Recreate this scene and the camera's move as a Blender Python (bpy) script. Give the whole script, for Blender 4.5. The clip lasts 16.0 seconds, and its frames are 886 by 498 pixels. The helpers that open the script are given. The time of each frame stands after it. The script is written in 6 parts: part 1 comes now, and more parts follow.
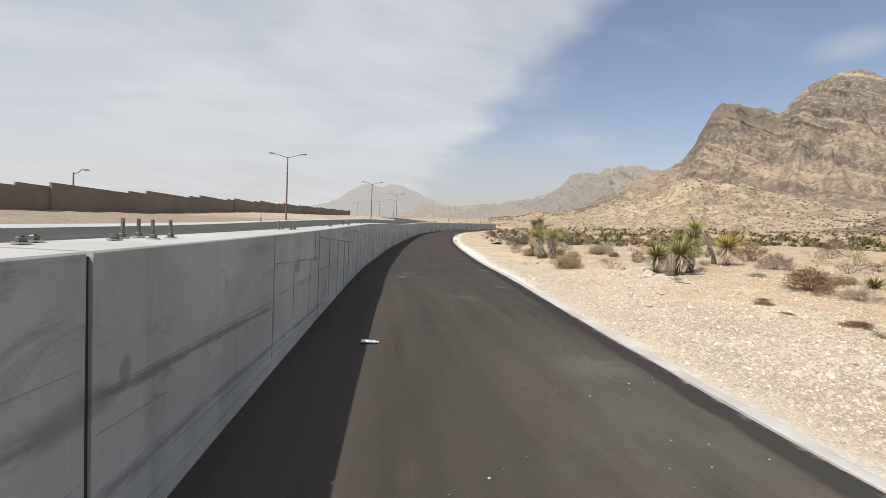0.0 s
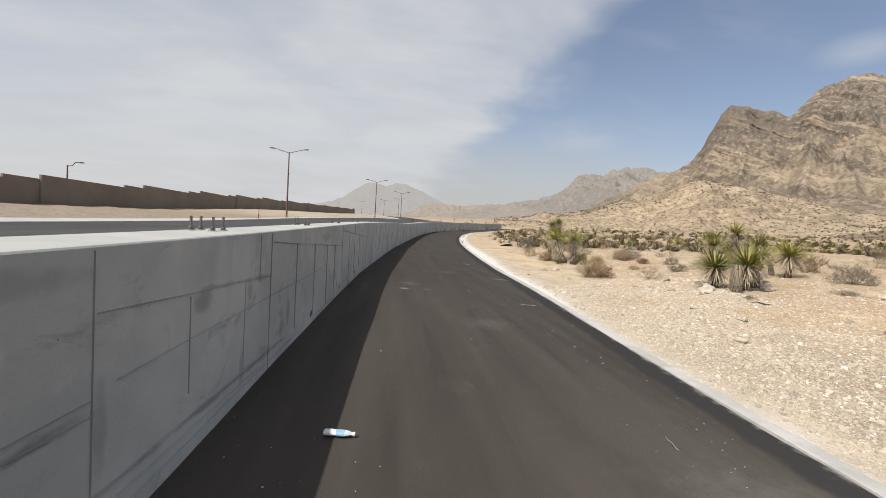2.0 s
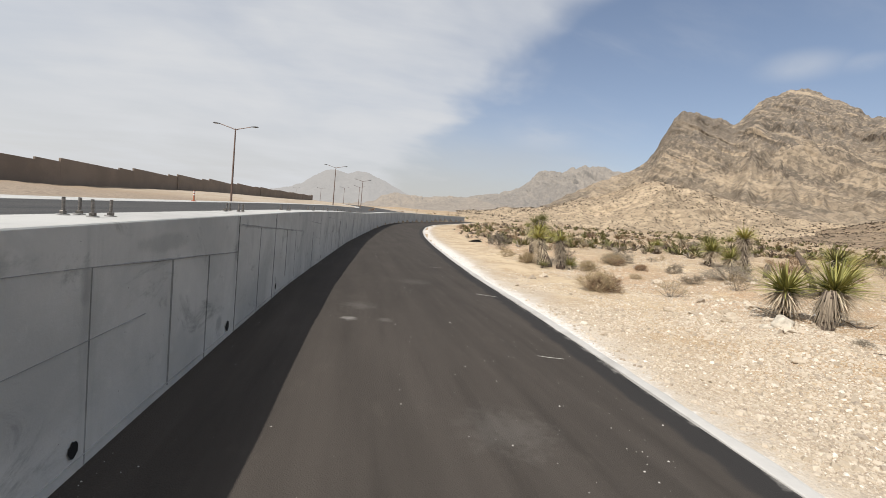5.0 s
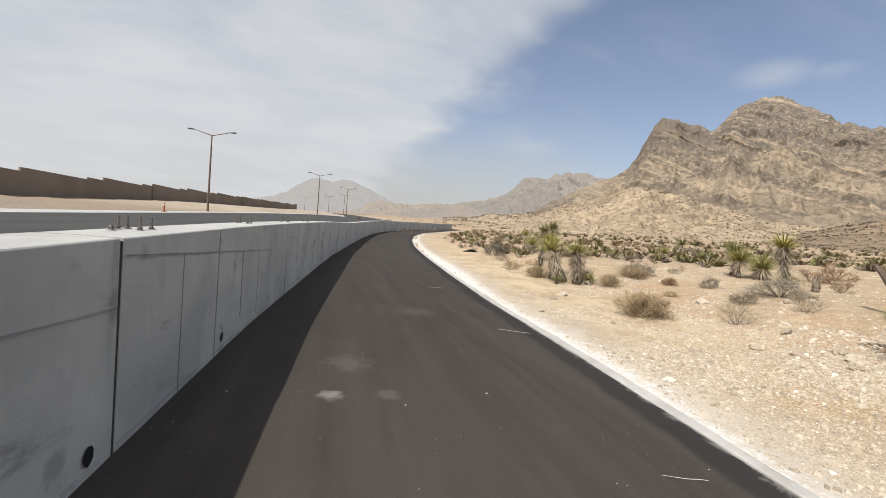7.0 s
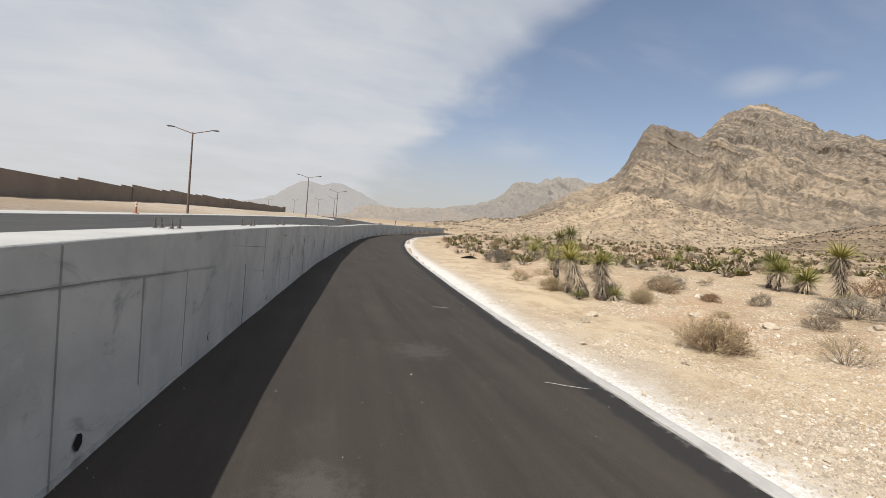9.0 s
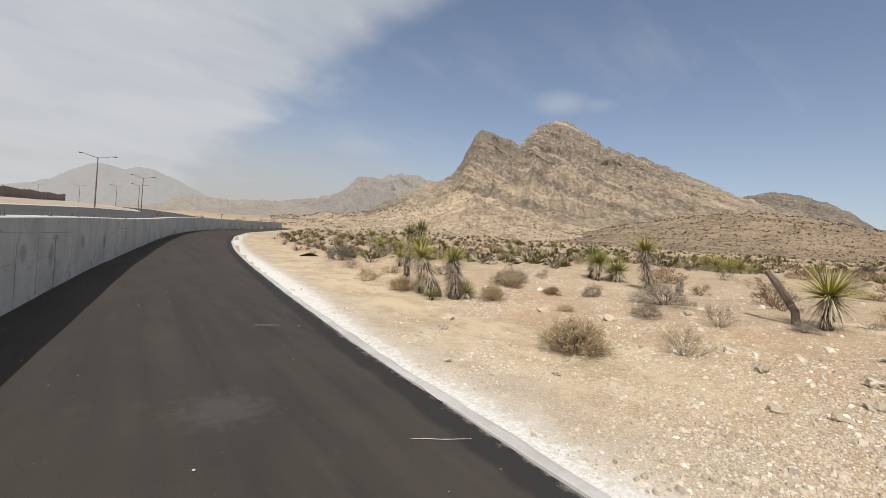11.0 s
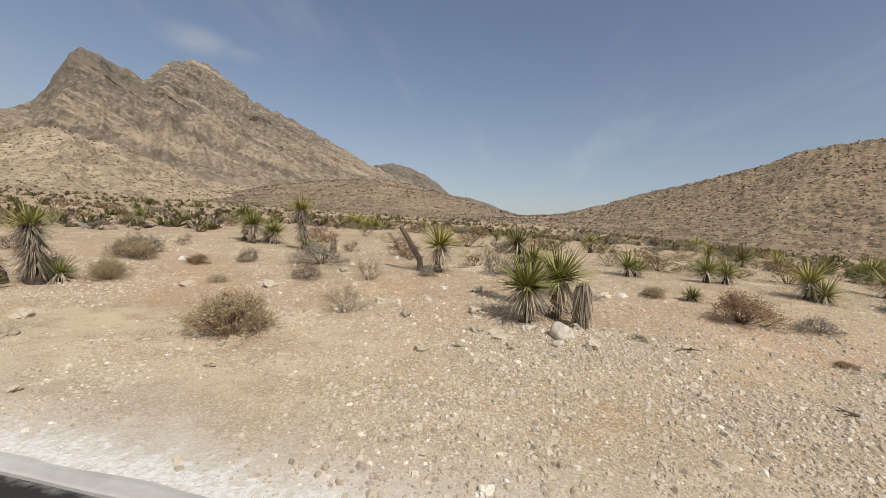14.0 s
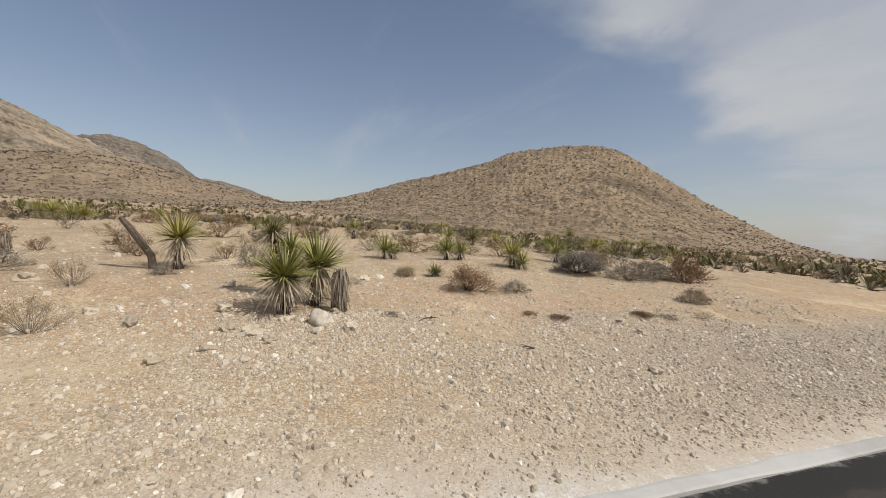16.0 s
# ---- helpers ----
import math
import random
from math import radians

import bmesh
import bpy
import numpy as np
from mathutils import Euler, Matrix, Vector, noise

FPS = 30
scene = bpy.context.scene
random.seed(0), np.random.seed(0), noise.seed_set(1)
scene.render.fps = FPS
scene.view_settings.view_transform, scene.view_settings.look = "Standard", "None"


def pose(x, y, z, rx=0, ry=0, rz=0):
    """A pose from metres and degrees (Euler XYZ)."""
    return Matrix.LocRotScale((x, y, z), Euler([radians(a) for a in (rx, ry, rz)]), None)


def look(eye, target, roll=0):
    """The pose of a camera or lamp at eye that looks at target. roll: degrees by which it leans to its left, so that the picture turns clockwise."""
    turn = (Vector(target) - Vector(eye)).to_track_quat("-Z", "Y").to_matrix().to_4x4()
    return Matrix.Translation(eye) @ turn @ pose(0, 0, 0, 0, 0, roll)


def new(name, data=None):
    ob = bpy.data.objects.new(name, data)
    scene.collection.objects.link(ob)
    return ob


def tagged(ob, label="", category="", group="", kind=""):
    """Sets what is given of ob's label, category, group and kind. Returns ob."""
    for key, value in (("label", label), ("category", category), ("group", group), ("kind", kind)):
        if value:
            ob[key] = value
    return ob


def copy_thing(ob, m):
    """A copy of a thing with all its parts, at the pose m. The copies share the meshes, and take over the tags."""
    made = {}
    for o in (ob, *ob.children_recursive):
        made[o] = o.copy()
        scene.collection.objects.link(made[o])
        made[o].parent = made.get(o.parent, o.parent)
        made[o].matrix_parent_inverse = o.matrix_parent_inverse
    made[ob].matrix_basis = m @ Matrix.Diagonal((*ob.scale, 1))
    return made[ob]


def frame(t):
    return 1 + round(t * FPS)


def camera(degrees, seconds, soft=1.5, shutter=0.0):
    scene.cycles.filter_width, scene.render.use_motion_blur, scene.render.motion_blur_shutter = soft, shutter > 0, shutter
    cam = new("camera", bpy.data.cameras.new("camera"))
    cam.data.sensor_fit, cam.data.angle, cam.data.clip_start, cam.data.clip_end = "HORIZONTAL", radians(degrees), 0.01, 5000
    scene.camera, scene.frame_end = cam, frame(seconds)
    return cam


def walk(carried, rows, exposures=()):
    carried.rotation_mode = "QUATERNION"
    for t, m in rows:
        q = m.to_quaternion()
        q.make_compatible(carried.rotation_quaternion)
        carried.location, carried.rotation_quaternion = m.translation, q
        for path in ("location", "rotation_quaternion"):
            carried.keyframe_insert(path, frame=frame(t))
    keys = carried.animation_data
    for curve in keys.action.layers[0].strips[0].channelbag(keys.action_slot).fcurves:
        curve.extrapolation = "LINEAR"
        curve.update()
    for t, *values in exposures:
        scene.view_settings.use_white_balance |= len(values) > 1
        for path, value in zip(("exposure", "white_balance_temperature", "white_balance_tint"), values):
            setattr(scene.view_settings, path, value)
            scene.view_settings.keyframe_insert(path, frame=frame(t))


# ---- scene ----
cam = camera(93.9, 16.0, soft=0.7)
PATH = [
    (0, (-1.106, 1.862, 1.469), (-0.845, 3.842, 1.37), 2.8),
    (0.5, (-1.101, 2.422, 1.482), (-0.847, 4.403, 1.385), 2.6),
    (1, (-1.065, 2.988, 1.493), (-0.814, 4.97, 1.404), 2.7),
    (1.5, (-1.049, 3.55, 1.506), (-0.802, 5.532, 1.416), 3.0),
    (2, (-0.991, 4.144, 1.491), (-0.75, 6.127, 1.389), 3.6),
    (2.5, (-0.942, 4.75, 1.497), (-0.706, 6.732, 1.372), 4.3),
    (3, (-0.901, 5.337, 1.506), (-0.654, 7.316, 1.358), 4.8),
    (3.5, (-0.844, 5.945, 1.521), (-0.565, 7.919, 1.362), 5.0),
    (4, (-0.788, 6.515, 1.543), (-0.455, 8.481, 1.387), 5.2),
    (6.5, (-0.671, 9.394, 1.629), (-0.168, 11.327, 1.54), 5.4),
    (7, (-0.698, 9.978, 1.647), (-0.207, 11.914, 1.559), 4.8),
    (7.5, (-0.671, 10.606, 1.651), (-0.206, 12.549, 1.564), 4.3),
    (8, (-0.646, 11.172, 1.675), (-0.203, 13.121, 1.593), 4.3),
    (10.5, (-0.082, 13.464, 1.697), (0.905, 15.204, 1.673), 5.5),
    (11, (0.116, 13.739, 1.72), (1.312, 15.341, 1.693), 4.7),
    (11.5, (0.247, 14.01, 1.714), (1.631, 15.453, 1.678), 4.2),
    (12, (0.41, 14.155, 1.704), (1.955, 15.424, 1.655), 4.1),
    (12.5, (0.611, 14.193, 1.717), (2.302, 15.26, 1.655), 4.0),
    (13, (0.711, 14.243, 1.721), (2.531, 15.067, 1.646), 4.0),
    (13.5, (0.744, 14.246, 1.72), (2.663, 14.8, 1.633), 4.0),
    (14, (0.752, 14.215, 1.719), (2.732, 14.48, 1.625), 3.8),
    (14.5, (0.74, 14.185, 1.732), (2.737, 14.159, 1.636), 3.6),
    (15, (0.711, 14.141, 1.732), (2.685, 13.836, 1.64), 3.4),
    (15.5, (0.679, 14.091, 1.742), (2.595, 13.523, 1.649), 3.0),
    (16, (0.654, 14.056, 1.742), (2.483, 13.252, 1.645), 2.5),
]
walk(cam, [(t, look(eye, target, roll)) for t, eye, target, roll in PATH],
     exposures=((0.0, 0.02), (1.5, -0.09), (3.0, 0.0), (8.0, -0.01), (10.5, -0.14), (12.0, -0.25), (13.5, -0.37), (16.0, -0.41)))

# ---- world, sun ----
SUN_TO = Vector((-0.64, -0.50, 1.0)).normalized()
sun_data = bpy.data.lights.new("sun", "SUN")
sun_data.energy, sun_data.angle, sun_data.color = 4.85, radians(0.6), (1.0, 0.95, 0.875)
sun = new("sun", sun_data)
sun.matrix_world = look(SUN_TO * 60, (0, 0, 0))

world = bpy.data.worlds.new("sky")
scene.world = world
world.use_nodes = True
wn, wl = world.node_tree.nodes, world.node_tree.links
wn.clear()


def wnode(kind, **values):
    n = wn.new(kind)
    for k, v in values.items():
        n.inputs[k].default_value = v
    return n


def wmath(op, a, b=None, clamp=False):
    n = wn.new("ShaderNodeMath")
    n.operation, n.use_clamp = op, clamp
    for i, v in enumerate((a, b)):
        if v is None:
            continue
        if isinstance(v, (int, float)):
            n.inputs[i].default_value = v
        else:
            wl.new(v, n.inputs[i])
    return n.outputs[0]


def wramp(fac, lo, hi):
    n = wn.new("ShaderNodeMapRange")
    n.interpolation_type = "SMOOTHSTEP"
    n.inputs["From Min"].default_value, n.inputs["From Max"].default_value = lo, hi
    wl.new(fac, n.inputs["Value"])
    return n.outputs[0]


def wmix(fac, a, b):
    n = wn.new("ShaderNodeMix")
    n.data_type = "RGBA"
    for slot, v in ((0, fac), (6, a), (7, b)):
        if isinstance(v, (tuple, float)):
            n.inputs[slot].default_value = v
        else:
            wl.new(v, n.inputs[slot])
    return n.outputs[2]


sky_tex = wn.new("ShaderNodeTexSky")
sky_tex.sky_type, sky_tex.sun_disc = "NISHITA", False
sky_tex.sun_elevation, sky_tex.sun_rotation = math.asin(SUN_TO.z), math.atan2(SUN_TO.x, SUN_TO.y)
sky_tex.altitude, sky_tex.air_density, sky_tex.dust_density, sky_tex.ozone_density = 900, 1.0, 1.6, 1.5
coord = wn.new("ShaderNodeTexCoord")
sep = wn.new("ShaderNodeSeparateXYZ")
wl.new(coord.outputs["Generated"], sep.inputs[0])
dx, dy, dz = sep.outputs
# cloud sheet: directions thrown on a flat layer overhead
lift = wmath("ADD", wmath("MAXIMUM", dz, 0.0), 0.16)
flat = wn.new("ShaderNodeCombineXYZ")
wl.new(wmath("DIVIDE", dx, lift), flat.inputs[0])
wl.new(wmath("DIVIDE", dy, lift), flat.inputs[1])
soft_noise = wnode("ShaderNodeTexNoise", Scale=0.8, Detail=9.0, Roughness=0.62, Distortion=0.5)
wl.new(flat.outputs[0], soft_noise.inputs["Vector"])
streak_map = wn.new("ShaderNodeMapping")
streak_map.inputs["Scale"].default_value = (0.5, 1.6, 1.0)
streak_map.inputs["Rotation"].default_value = (0, 0, radians(24))
wl.new(flat.outputs[0], streak_map.inputs[0])
streak = wnode("ShaderNodeTexNoise", Scale=0.9, Detail=8.0, Roughness=0.6, Distortion=0.3)
wl.new(streak_map.outputs[0], streak.inputs["Vector"])
puff = wnode("ShaderNodeTexNoise", Scale=1.15, Detail=4.5, Roughness=0.5, Distortion=0.25)
wl.new(flat.outputs[0], puff.inputs["Vector"])
side = wmath("ADD", wmath("ADD", wmath("MULTIPLY", dx, -0.743), wmath("MULTIPLY", dy, -0.118)), wmath("MULTIPLY", dz, 0.658))
wob = wmath("ADD", wmath("MULTIPLY", wmath("SUBTRACT", puff.outputs[0], 0.5), 0.40), wmath("MULTIPLY", wmath("SUBTRACT", soft_noise.outputs[0], 0.5), 0.14))
sheet = wramp(wmath("ADD", side, wob), -0.19, -0.06)
body = wramp(wmath("ADD", wmath("MULTIPLY", streak.outputs[0], 0.45), wmath("MULTIPLY", puff.outputs[0], 0.55)), 0.34, 0.66)


def cloud_patch(way_, reach, slim, lo, hi, amount):
    """A ragged patch of thin cloud round one direction of the sky; reach in degrees sideways, slim times less in height."""
    off = wn.new("ShaderNodeVectorMath")
    off.operation = "SUBTRACT"
    wl.new(coord.outputs["Generated"], off.inputs[0])
    off.inputs[1].default_value = Vector(way_).normalized()
    flatter = wn.new("ShaderNodeVectorMath")
    flatter.operation = "MULTIPLY"
    wl.new(off.outputs[0], flatter.inputs[0])
    flatter.inputs[1].default_value = (1, 1, slim)
    size = wn.new("ShaderNodeVectorMath")
    size.operation = "LENGTH"
    wl.new(flatter.outputs[0], size.inputs[0])
    ragged_ = wmath("ADD", size.outputs["Value"], wmath("MULTIPLY", wmath("SUBTRACT", soft_noise.outputs[0], 0.5), radians(reach) * 0.8))
    return wmath("MULTIPLY", wmath("MULTIPLY", wramp(ragged_, radians(reach), radians(reach) * 0.15), wramp(soft_noise.outputs[0], lo, hi)), amount)


wisp = wmath("MULTIPLY", wramp(streak.outputs[0], 0.50, 0.80), 0.30)
for patch_ in (((0.735, 0.600, 0.330), 5.0, 2.6, 0.25, 0.60, 0.42), ((0.785, 0.535, 0.322), 3.0, 2.6, 0.30, 0.60, 0.30), ((0.40, 0.885, 0.220), 7.0, 2.4, 0.30, 0.62, 0.40),
               ((0.60, -0.70, 0.415), 9.0, 2.6, 0.36, 0.54, 0.8), ((0.40, -0.78, 0.53), 17.0, 2.6, 0.38, 0.54, 1.0)):
    wisp = wmath("MAXIMUM", wisp, cloud_patch(*patch_))
cloud = wmath("MAXIMUM", wmath("MULTIPLY", sheet, wmath("ADD", wmath("MULTIPLY", body, 0.52), 0.50)), wisp, True)
haze = wmath("POWER", wmath("SUBTRACT", 1.0, wmath("ABSOLUTE", dz), True), 4.4)
dusty = wramp(side, -0.5, 0.45)
clear = wn.new("ShaderNodeVectorMath")
clear.operation = "SCALE"
clear.inputs["Scale"].default_value = 0.125
wl.new(sky_tex.outputs[0], clear.inputs[0])
pale = wmix(0.10, clear.outputs[0], (0.52, 0.56, 0.62, 1))
hazed = wmix(wmath("MULTIPLY", haze, wmath("ADD", wmath("MULTIPLY", dusty, 0.56), 0.56)), pale, (0.66, 0.64, 0.61, 1))
dust = wmath("MULTIPLY", wmath("MULTIPLY", wramp(wmath("ADD", dy, wmath("MULTIPLY", wob, 0.25)), 0.70, 0.97), wramp(wmath("ADD", dz, wmath("MULTIPLY", wob, -0.2)), 0.30, 0.04)), 0.72)
hazed = wmix(dust, hazed, (0.53, 0.515, 0.495, 1))
clouded = wmix(cloud, hazed, (0.68, 0.695, 0.72, 1))
under = wmix(wramp(dz, -0.06, -0.01), (0.30, 0.25, 0.19, 1), clouded)
background = wn.new("ShaderNodeBackground")
wl.new(under, background.inputs["Color"])
background.inputs["Strength"].default_value = 1.0
world_out = wn.new("ShaderNodeOutputWorld")
wl.new(background.outputs[0], world_out.inputs[0])

# ---- materials ----
class Mat:
    """A small builder for node materials."""

    def __init__(self, name, rough=0.9, metal=0.0):
        self.m = bpy.data.materials.new(name)
        self.m.use_nodes = True
        self.n, self.l = self.m.node_tree.nodes, self.m.node_tree.links
        self.b = self.n["Principled BSDF"]
        self.b.inputs["Roughness"].default_value = rough
        self.b.inputs["Metallic"].default_value = metal
        self.b.inputs["Specular IOR Level"].default_value = 0.3
        self.pos = self.n.new("ShaderNodeNewGeometry").outputs["Position"]

    def put(self, sock, v):
        if isinstance(v, (int, float)):
            sock.default_value = v
        elif isinstance(v, tuple):
            sock.default_value = (*v, 1) if len(v) == 3 and sock.type == "RGBA" else v
        else:
            self.l.new(v, sock)

    def scaled(self, scale, turn=(0, 0, 0), vec=None):
        n = self.n.new("ShaderNodeMapping")
        n.inputs["Scale"].default_value = scale
        n.inputs["Rotation"].default_value = [radians(a) for a in turn]
        self.l.new(vec or self.pos, n.inputs[0])
        return n.outputs[0]

    def noise(self, scale, detail=4.0, rough=0.55, vec=None, warp=0.0):
        n = self.n.new("ShaderNodeTexNoise")
        for k, v in (("Scale", scale), ("Detail", detail), ("Roughness", rough), ("Distortion", warp)):
            n.inputs[k].default_value = v
        self.l.new(vec or self.pos, n.inputs["Vector"])
        return n.outputs[0]

    def cells(self, scale, vec=None, out="Distance", feature="F1", rand=1.0):
        n = self.n.new("ShaderNodeTexVoronoi")
        n.feature = feature
        n.inputs["Scale"].default_value = scale
        n.inputs["Randomness"].default_value = rand
        self.l.new(vec or self.pos, n.inputs["Vector"])
        return n.outputs[out]

    def ramp(self, fac, lo, hi, a=0.0, b=1.0):
        n = self.n.new("ShaderNodeMapRange")
        n.interpolation_type = "SMOOTHSTEP"
        for k, v in (("From Min", lo), ("From Max", hi), ("To Min", a), ("To Max", b)):
            n.inputs[k].default_value = v
        self.l.new(fac, n.inputs["Value"])
        return n.outputs[0]

    def math(self, op, a, b=0.0, clamp=False):
        n = self.n.new("ShaderNodeMath")
        n.operation, n.use_clamp = op, clamp
        self.put(n.inputs[0], a)
        self.put(n.inputs[1], b)
        return n.outputs[0]

    def mix(self, fac, a, b, blend="MIX"):
        n = self.n.new("ShaderNodeMix")
        n.data_type, n.blend_type = "RGBA", blend
        self.put(n.inputs[0], fac)
        self.put(n.inputs[6], a)
        self.put(n.inputs[7], b)
        return n.outputs[2]

    def attr(self, name):
        n = self.n.new("ShaderNodeAttribute")
        n.attribute_name = name
        return n.outputs["Fac"]

    def axis(self, i, vec=None):
        n = self.n.new("ShaderNodeSeparateXYZ")
        self.l.new(vec or self.pos, n.inputs[0])
        return n.outputs[i]

    def rand(self):
        return self.n.new("ShaderNodeObjectInfo").outputs["Random"]

    def island(self):
        return self.n.new("ShaderNodeNewGeometry").outputs["Random Per Island"]

    def colour(self, v):
        self.put(self.b.inputs["Base Color"], v)
        return self

    def rough(self, v):
        self.put(self.b.inputs["Roughness"], v)
        return self

    def bump(self, height, strength=0.5, distance=0.01):
        n = self.n.new("ShaderNodeBump")
        n.inputs["Strength"].default_value, n.inputs["Distance"].default_value = strength, distance
        self.l.new(height, n.inputs["Height"])
        self.l.new(n.outputs[0], self.b.inputs["Normal"])
        return self


def asphalt_mat(name, tone, worn):
    m = Mat(name, 0.92)
    m.b.inputs["Specular IOR Level"].default_value = 0.12
    grain = m.noise(140, 2, 0.7)
    patch = m.noise(0.55, 5, 0.6, m.scaled((1.0, 0.25, 1)))
    stone = m.cells(95)
    dust = m.ramp(m.noise(1.7, 7, 0.7, m.scaled((1, 0.5, 1))), 0.56, 0.82)
    tracks = m.noise(2.6, 5, 0.6, m.scaled((1.0, 0.06, 1)))
    a = m.mix(m.ramp(patch, 0.3, 0.7), tone, worn)
    a = m.mix(m.ramp(tracks, 0.42, 0.72, 0.0, 0.32), a, tuple(c * 1.45 for c in worn))
    a = m.mix(m.ramp(tracks, 0.46, 0.32, 0.0, 0.4), a, tuple(c * 0.65 for c in tone))
    a = m.mix(m.math("MULTIPLY", dust, 0.22), a, (0.22, 0.19, 0.155))
    a = m.mix(m.ramp(grain, 0.35, 0.75, 0.0, 0.55), a, m.mix(0.5, a, (0.02, 0.02, 0.02)))
    a = m.mix(m.ramp(stone, 0.05, 0.28, 0.35, 0.0), a, (0.17, 0.16, 0.15))
    m.colour(a).bump(m.math("ADD", stone, grain), 0.5, 0.004)
    return m, a


MAT = {}
m, a = asphalt_mat("path_asphalt", (0.051, 0.044, 0.038), (0.069, 0.059, 0.051))
edge = m.attr("edge")
# patchy paler olive towards the start of the path and its kerb side
paler_start = m.math("MULTIPLY", m.math("MULTIPLY", m.ramp(m.axis(1), 9.5, 3.5), m.ramp(edge, 3.2, 1.4)), m.ramp(m.noise(1.3, 7, 0.7, m.scaled((1, 0.35, 1))), 0.30, 0.62, 0.15, 0.75))
a = m.mix(paler_start, a, (0.112, 0.104, 0.084))
a = m.mix(m.math("MULTIPLY", m.ramp(m.axis(1), 12.5, 18.0), m.ramp(m.noise(0.6, 5, 0.6), 0.3, 0.7, 0.45, 0.2)), a, (0.034, 0.030, 0.027))
fresh = m.ramp(m.math("ADD", edge, m.math("MULTIPLY", m.math("SUBTRACT", m.noise(2.2, 5, 0.6), 0.5), 0.30)), 0.34, 0.46, 1.0, 0.0)
a = m.mix(m.math("MULTIPLY", fresh, 0.75), a, (0.026, 0.026, 0.027))
spill = m.ramp(m.math("ADD", edge, m.math("MULTIPLY", m.math("SUBTRACT", m.noise(5, 6, 0.7), 0.5), 0.5)), -0.02, 0.10, 1.0, 0.0)
a = m.mix(m.math("MULTIPLY", spill, 0.35), a, (0.5, 0.47, 0.43))
for px, py, size, amount in ((-0.67, 13.98, 0.16, 0.34), (-0.12, 13.95, 0.16, 0.10), (-0.5, 14.9, 0.4, 0.07), (0.6, 10.6, 0.5, 0.06), (1.2, 6.2, 0.6, 0.07), (0.9, 18.0, 0.6, 0.05)):
    dist = m.n.new("ShaderNodeVectorMath")
    dist.operation = "DISTANCE"
    m.l.new(m.pos, dist.inputs[0])
    dist.inputs[1].default_value = (px, py, 0)
    blot = m.ramp(m.math("ADD", dist.outputs["Value"], m.math("MULTIPLY", m.math("SUBTRACT", m.noise(7, 6, 0.75), 0.5), size * 2.4)), size * 0.1, size, 1.0, 0.0)
    a = m.mix(m.math("MULTIPLY", blot, amount), a, (0.45, 0.43, 0.40))
m.colour(a)
MAT["path"] = m.m
m, a = asphalt_mat("road_asphalt", (0.06, 0.06, 0.062), (0.075, 0.074, 0.073))
MAT["road"] = m.m


def concrete(name, base, dark, stain=0.6, scale=1.0, runs=(), spots=()):
    m = Mat(name, 0.75)
    big = m.noise(0.7 * scale, 6, 0.6, warp=0.5)
    mid = m.noise(4.5 * scale, 6, 0.65)
    streaks = m.noise(3.0, 5, 0.6, m.scaled((1, 1.2, 0.14)))
    a = m.mix(m.ramp(big, 0.35, 0.68), base, dark)
    a = m.mix(m.ramp(streaks, 0.55, 0.78, 0.0, stain), a, tuple(c * 0.72 for c in dark))
    a = m.mix(m.ramp(mid, 0.52, 0.78, 0.0, 0.35), a, tuple(min(1, c * 1.22) for c in base))
    smear = m.noise(1.5, 7, 0.7, m.scaled((1, 0.75, 1.5), (3.2, 0, 0)), warp=0.9)
    a = m.mix(m.ramp(smear, 0.55, 0.70, 0.0, stain), a, tuple(c * 0.5 for c in dark))
    # grout runs along the slanting form seams, and damp blotches
    for y0, z0, y1, z1, half_, amount in runs:
        mid_z = m.math("ADD", m.math("MULTIPLY", m.math("SUBTRACT", m.axis(1), y0), (z1 - z0) / (y1 - y0)), z0)
        off = m.math("ADD", m.math("ABSOLUTE", m.math("SUBTRACT", m.axis(2), mid_z)), m.math("MULTIPLY", m.math("SUBTRACT", m.noise(4.0, 7, 0.75, m.scaled((1, 0.6, 2.2))), 0.5), half_ * 4.0))
        span = m.math("MULTIPLY", m.ramp(m.axis(1), y0 - 0.1, y0 + 0.1), m.ramp(m.axis(1), y1 + 0.15, y1 - 0.3))
        a = m.mix(m.math("MULTIPLY", m.math("MULTIPLY", m.ramp(off, 0.0, half_, 1.0, 0.0), span), amount), a, tuple(c * 0.42 for c in dark))
    for sy, sz, ry, rz, amount in spots:
        ey = m.math("DIVIDE", m.math("SUBTRACT", m.axis(1), sy), ry)
        ez = m.math("DIVIDE", m.math("SUBTRACT", m.axis(2), sz), rz)
        off = m.math("ADD", m.math("ADD", m.math("MULTIPLY", ey, ey), m.math("MULTIPLY", ez, ez)), m.math("MULTIPLY", m.math("SUBTRACT", m.noise(5, 6, 0.7), 0.5), 2.0))
        a = m.mix(m.math("MULTIPLY", m.ramp(off, 0.1, 1.1, 1.0, 0.0), amount), a, tuple(c * 0.5 for c in dark))
    pits = m.ramp(m.cells(7.0), 0.018, 0.035, 1.0, 0.0)
    a = m.mix(m.math("MULTIPLY", pits, 0.7), a, (0.06, 0.06, 0.058))
    fine = m.noise(45, 5, 0.7)
    m.colour(a).rough(m.ramp(mid, 0.3, 0.7, 0.62, 0.85)).bump(m.math("SUBTRACT", fine, m.math("MULTIPLY", pits, 2.0)), 0.35, 0.006)
    return m.m


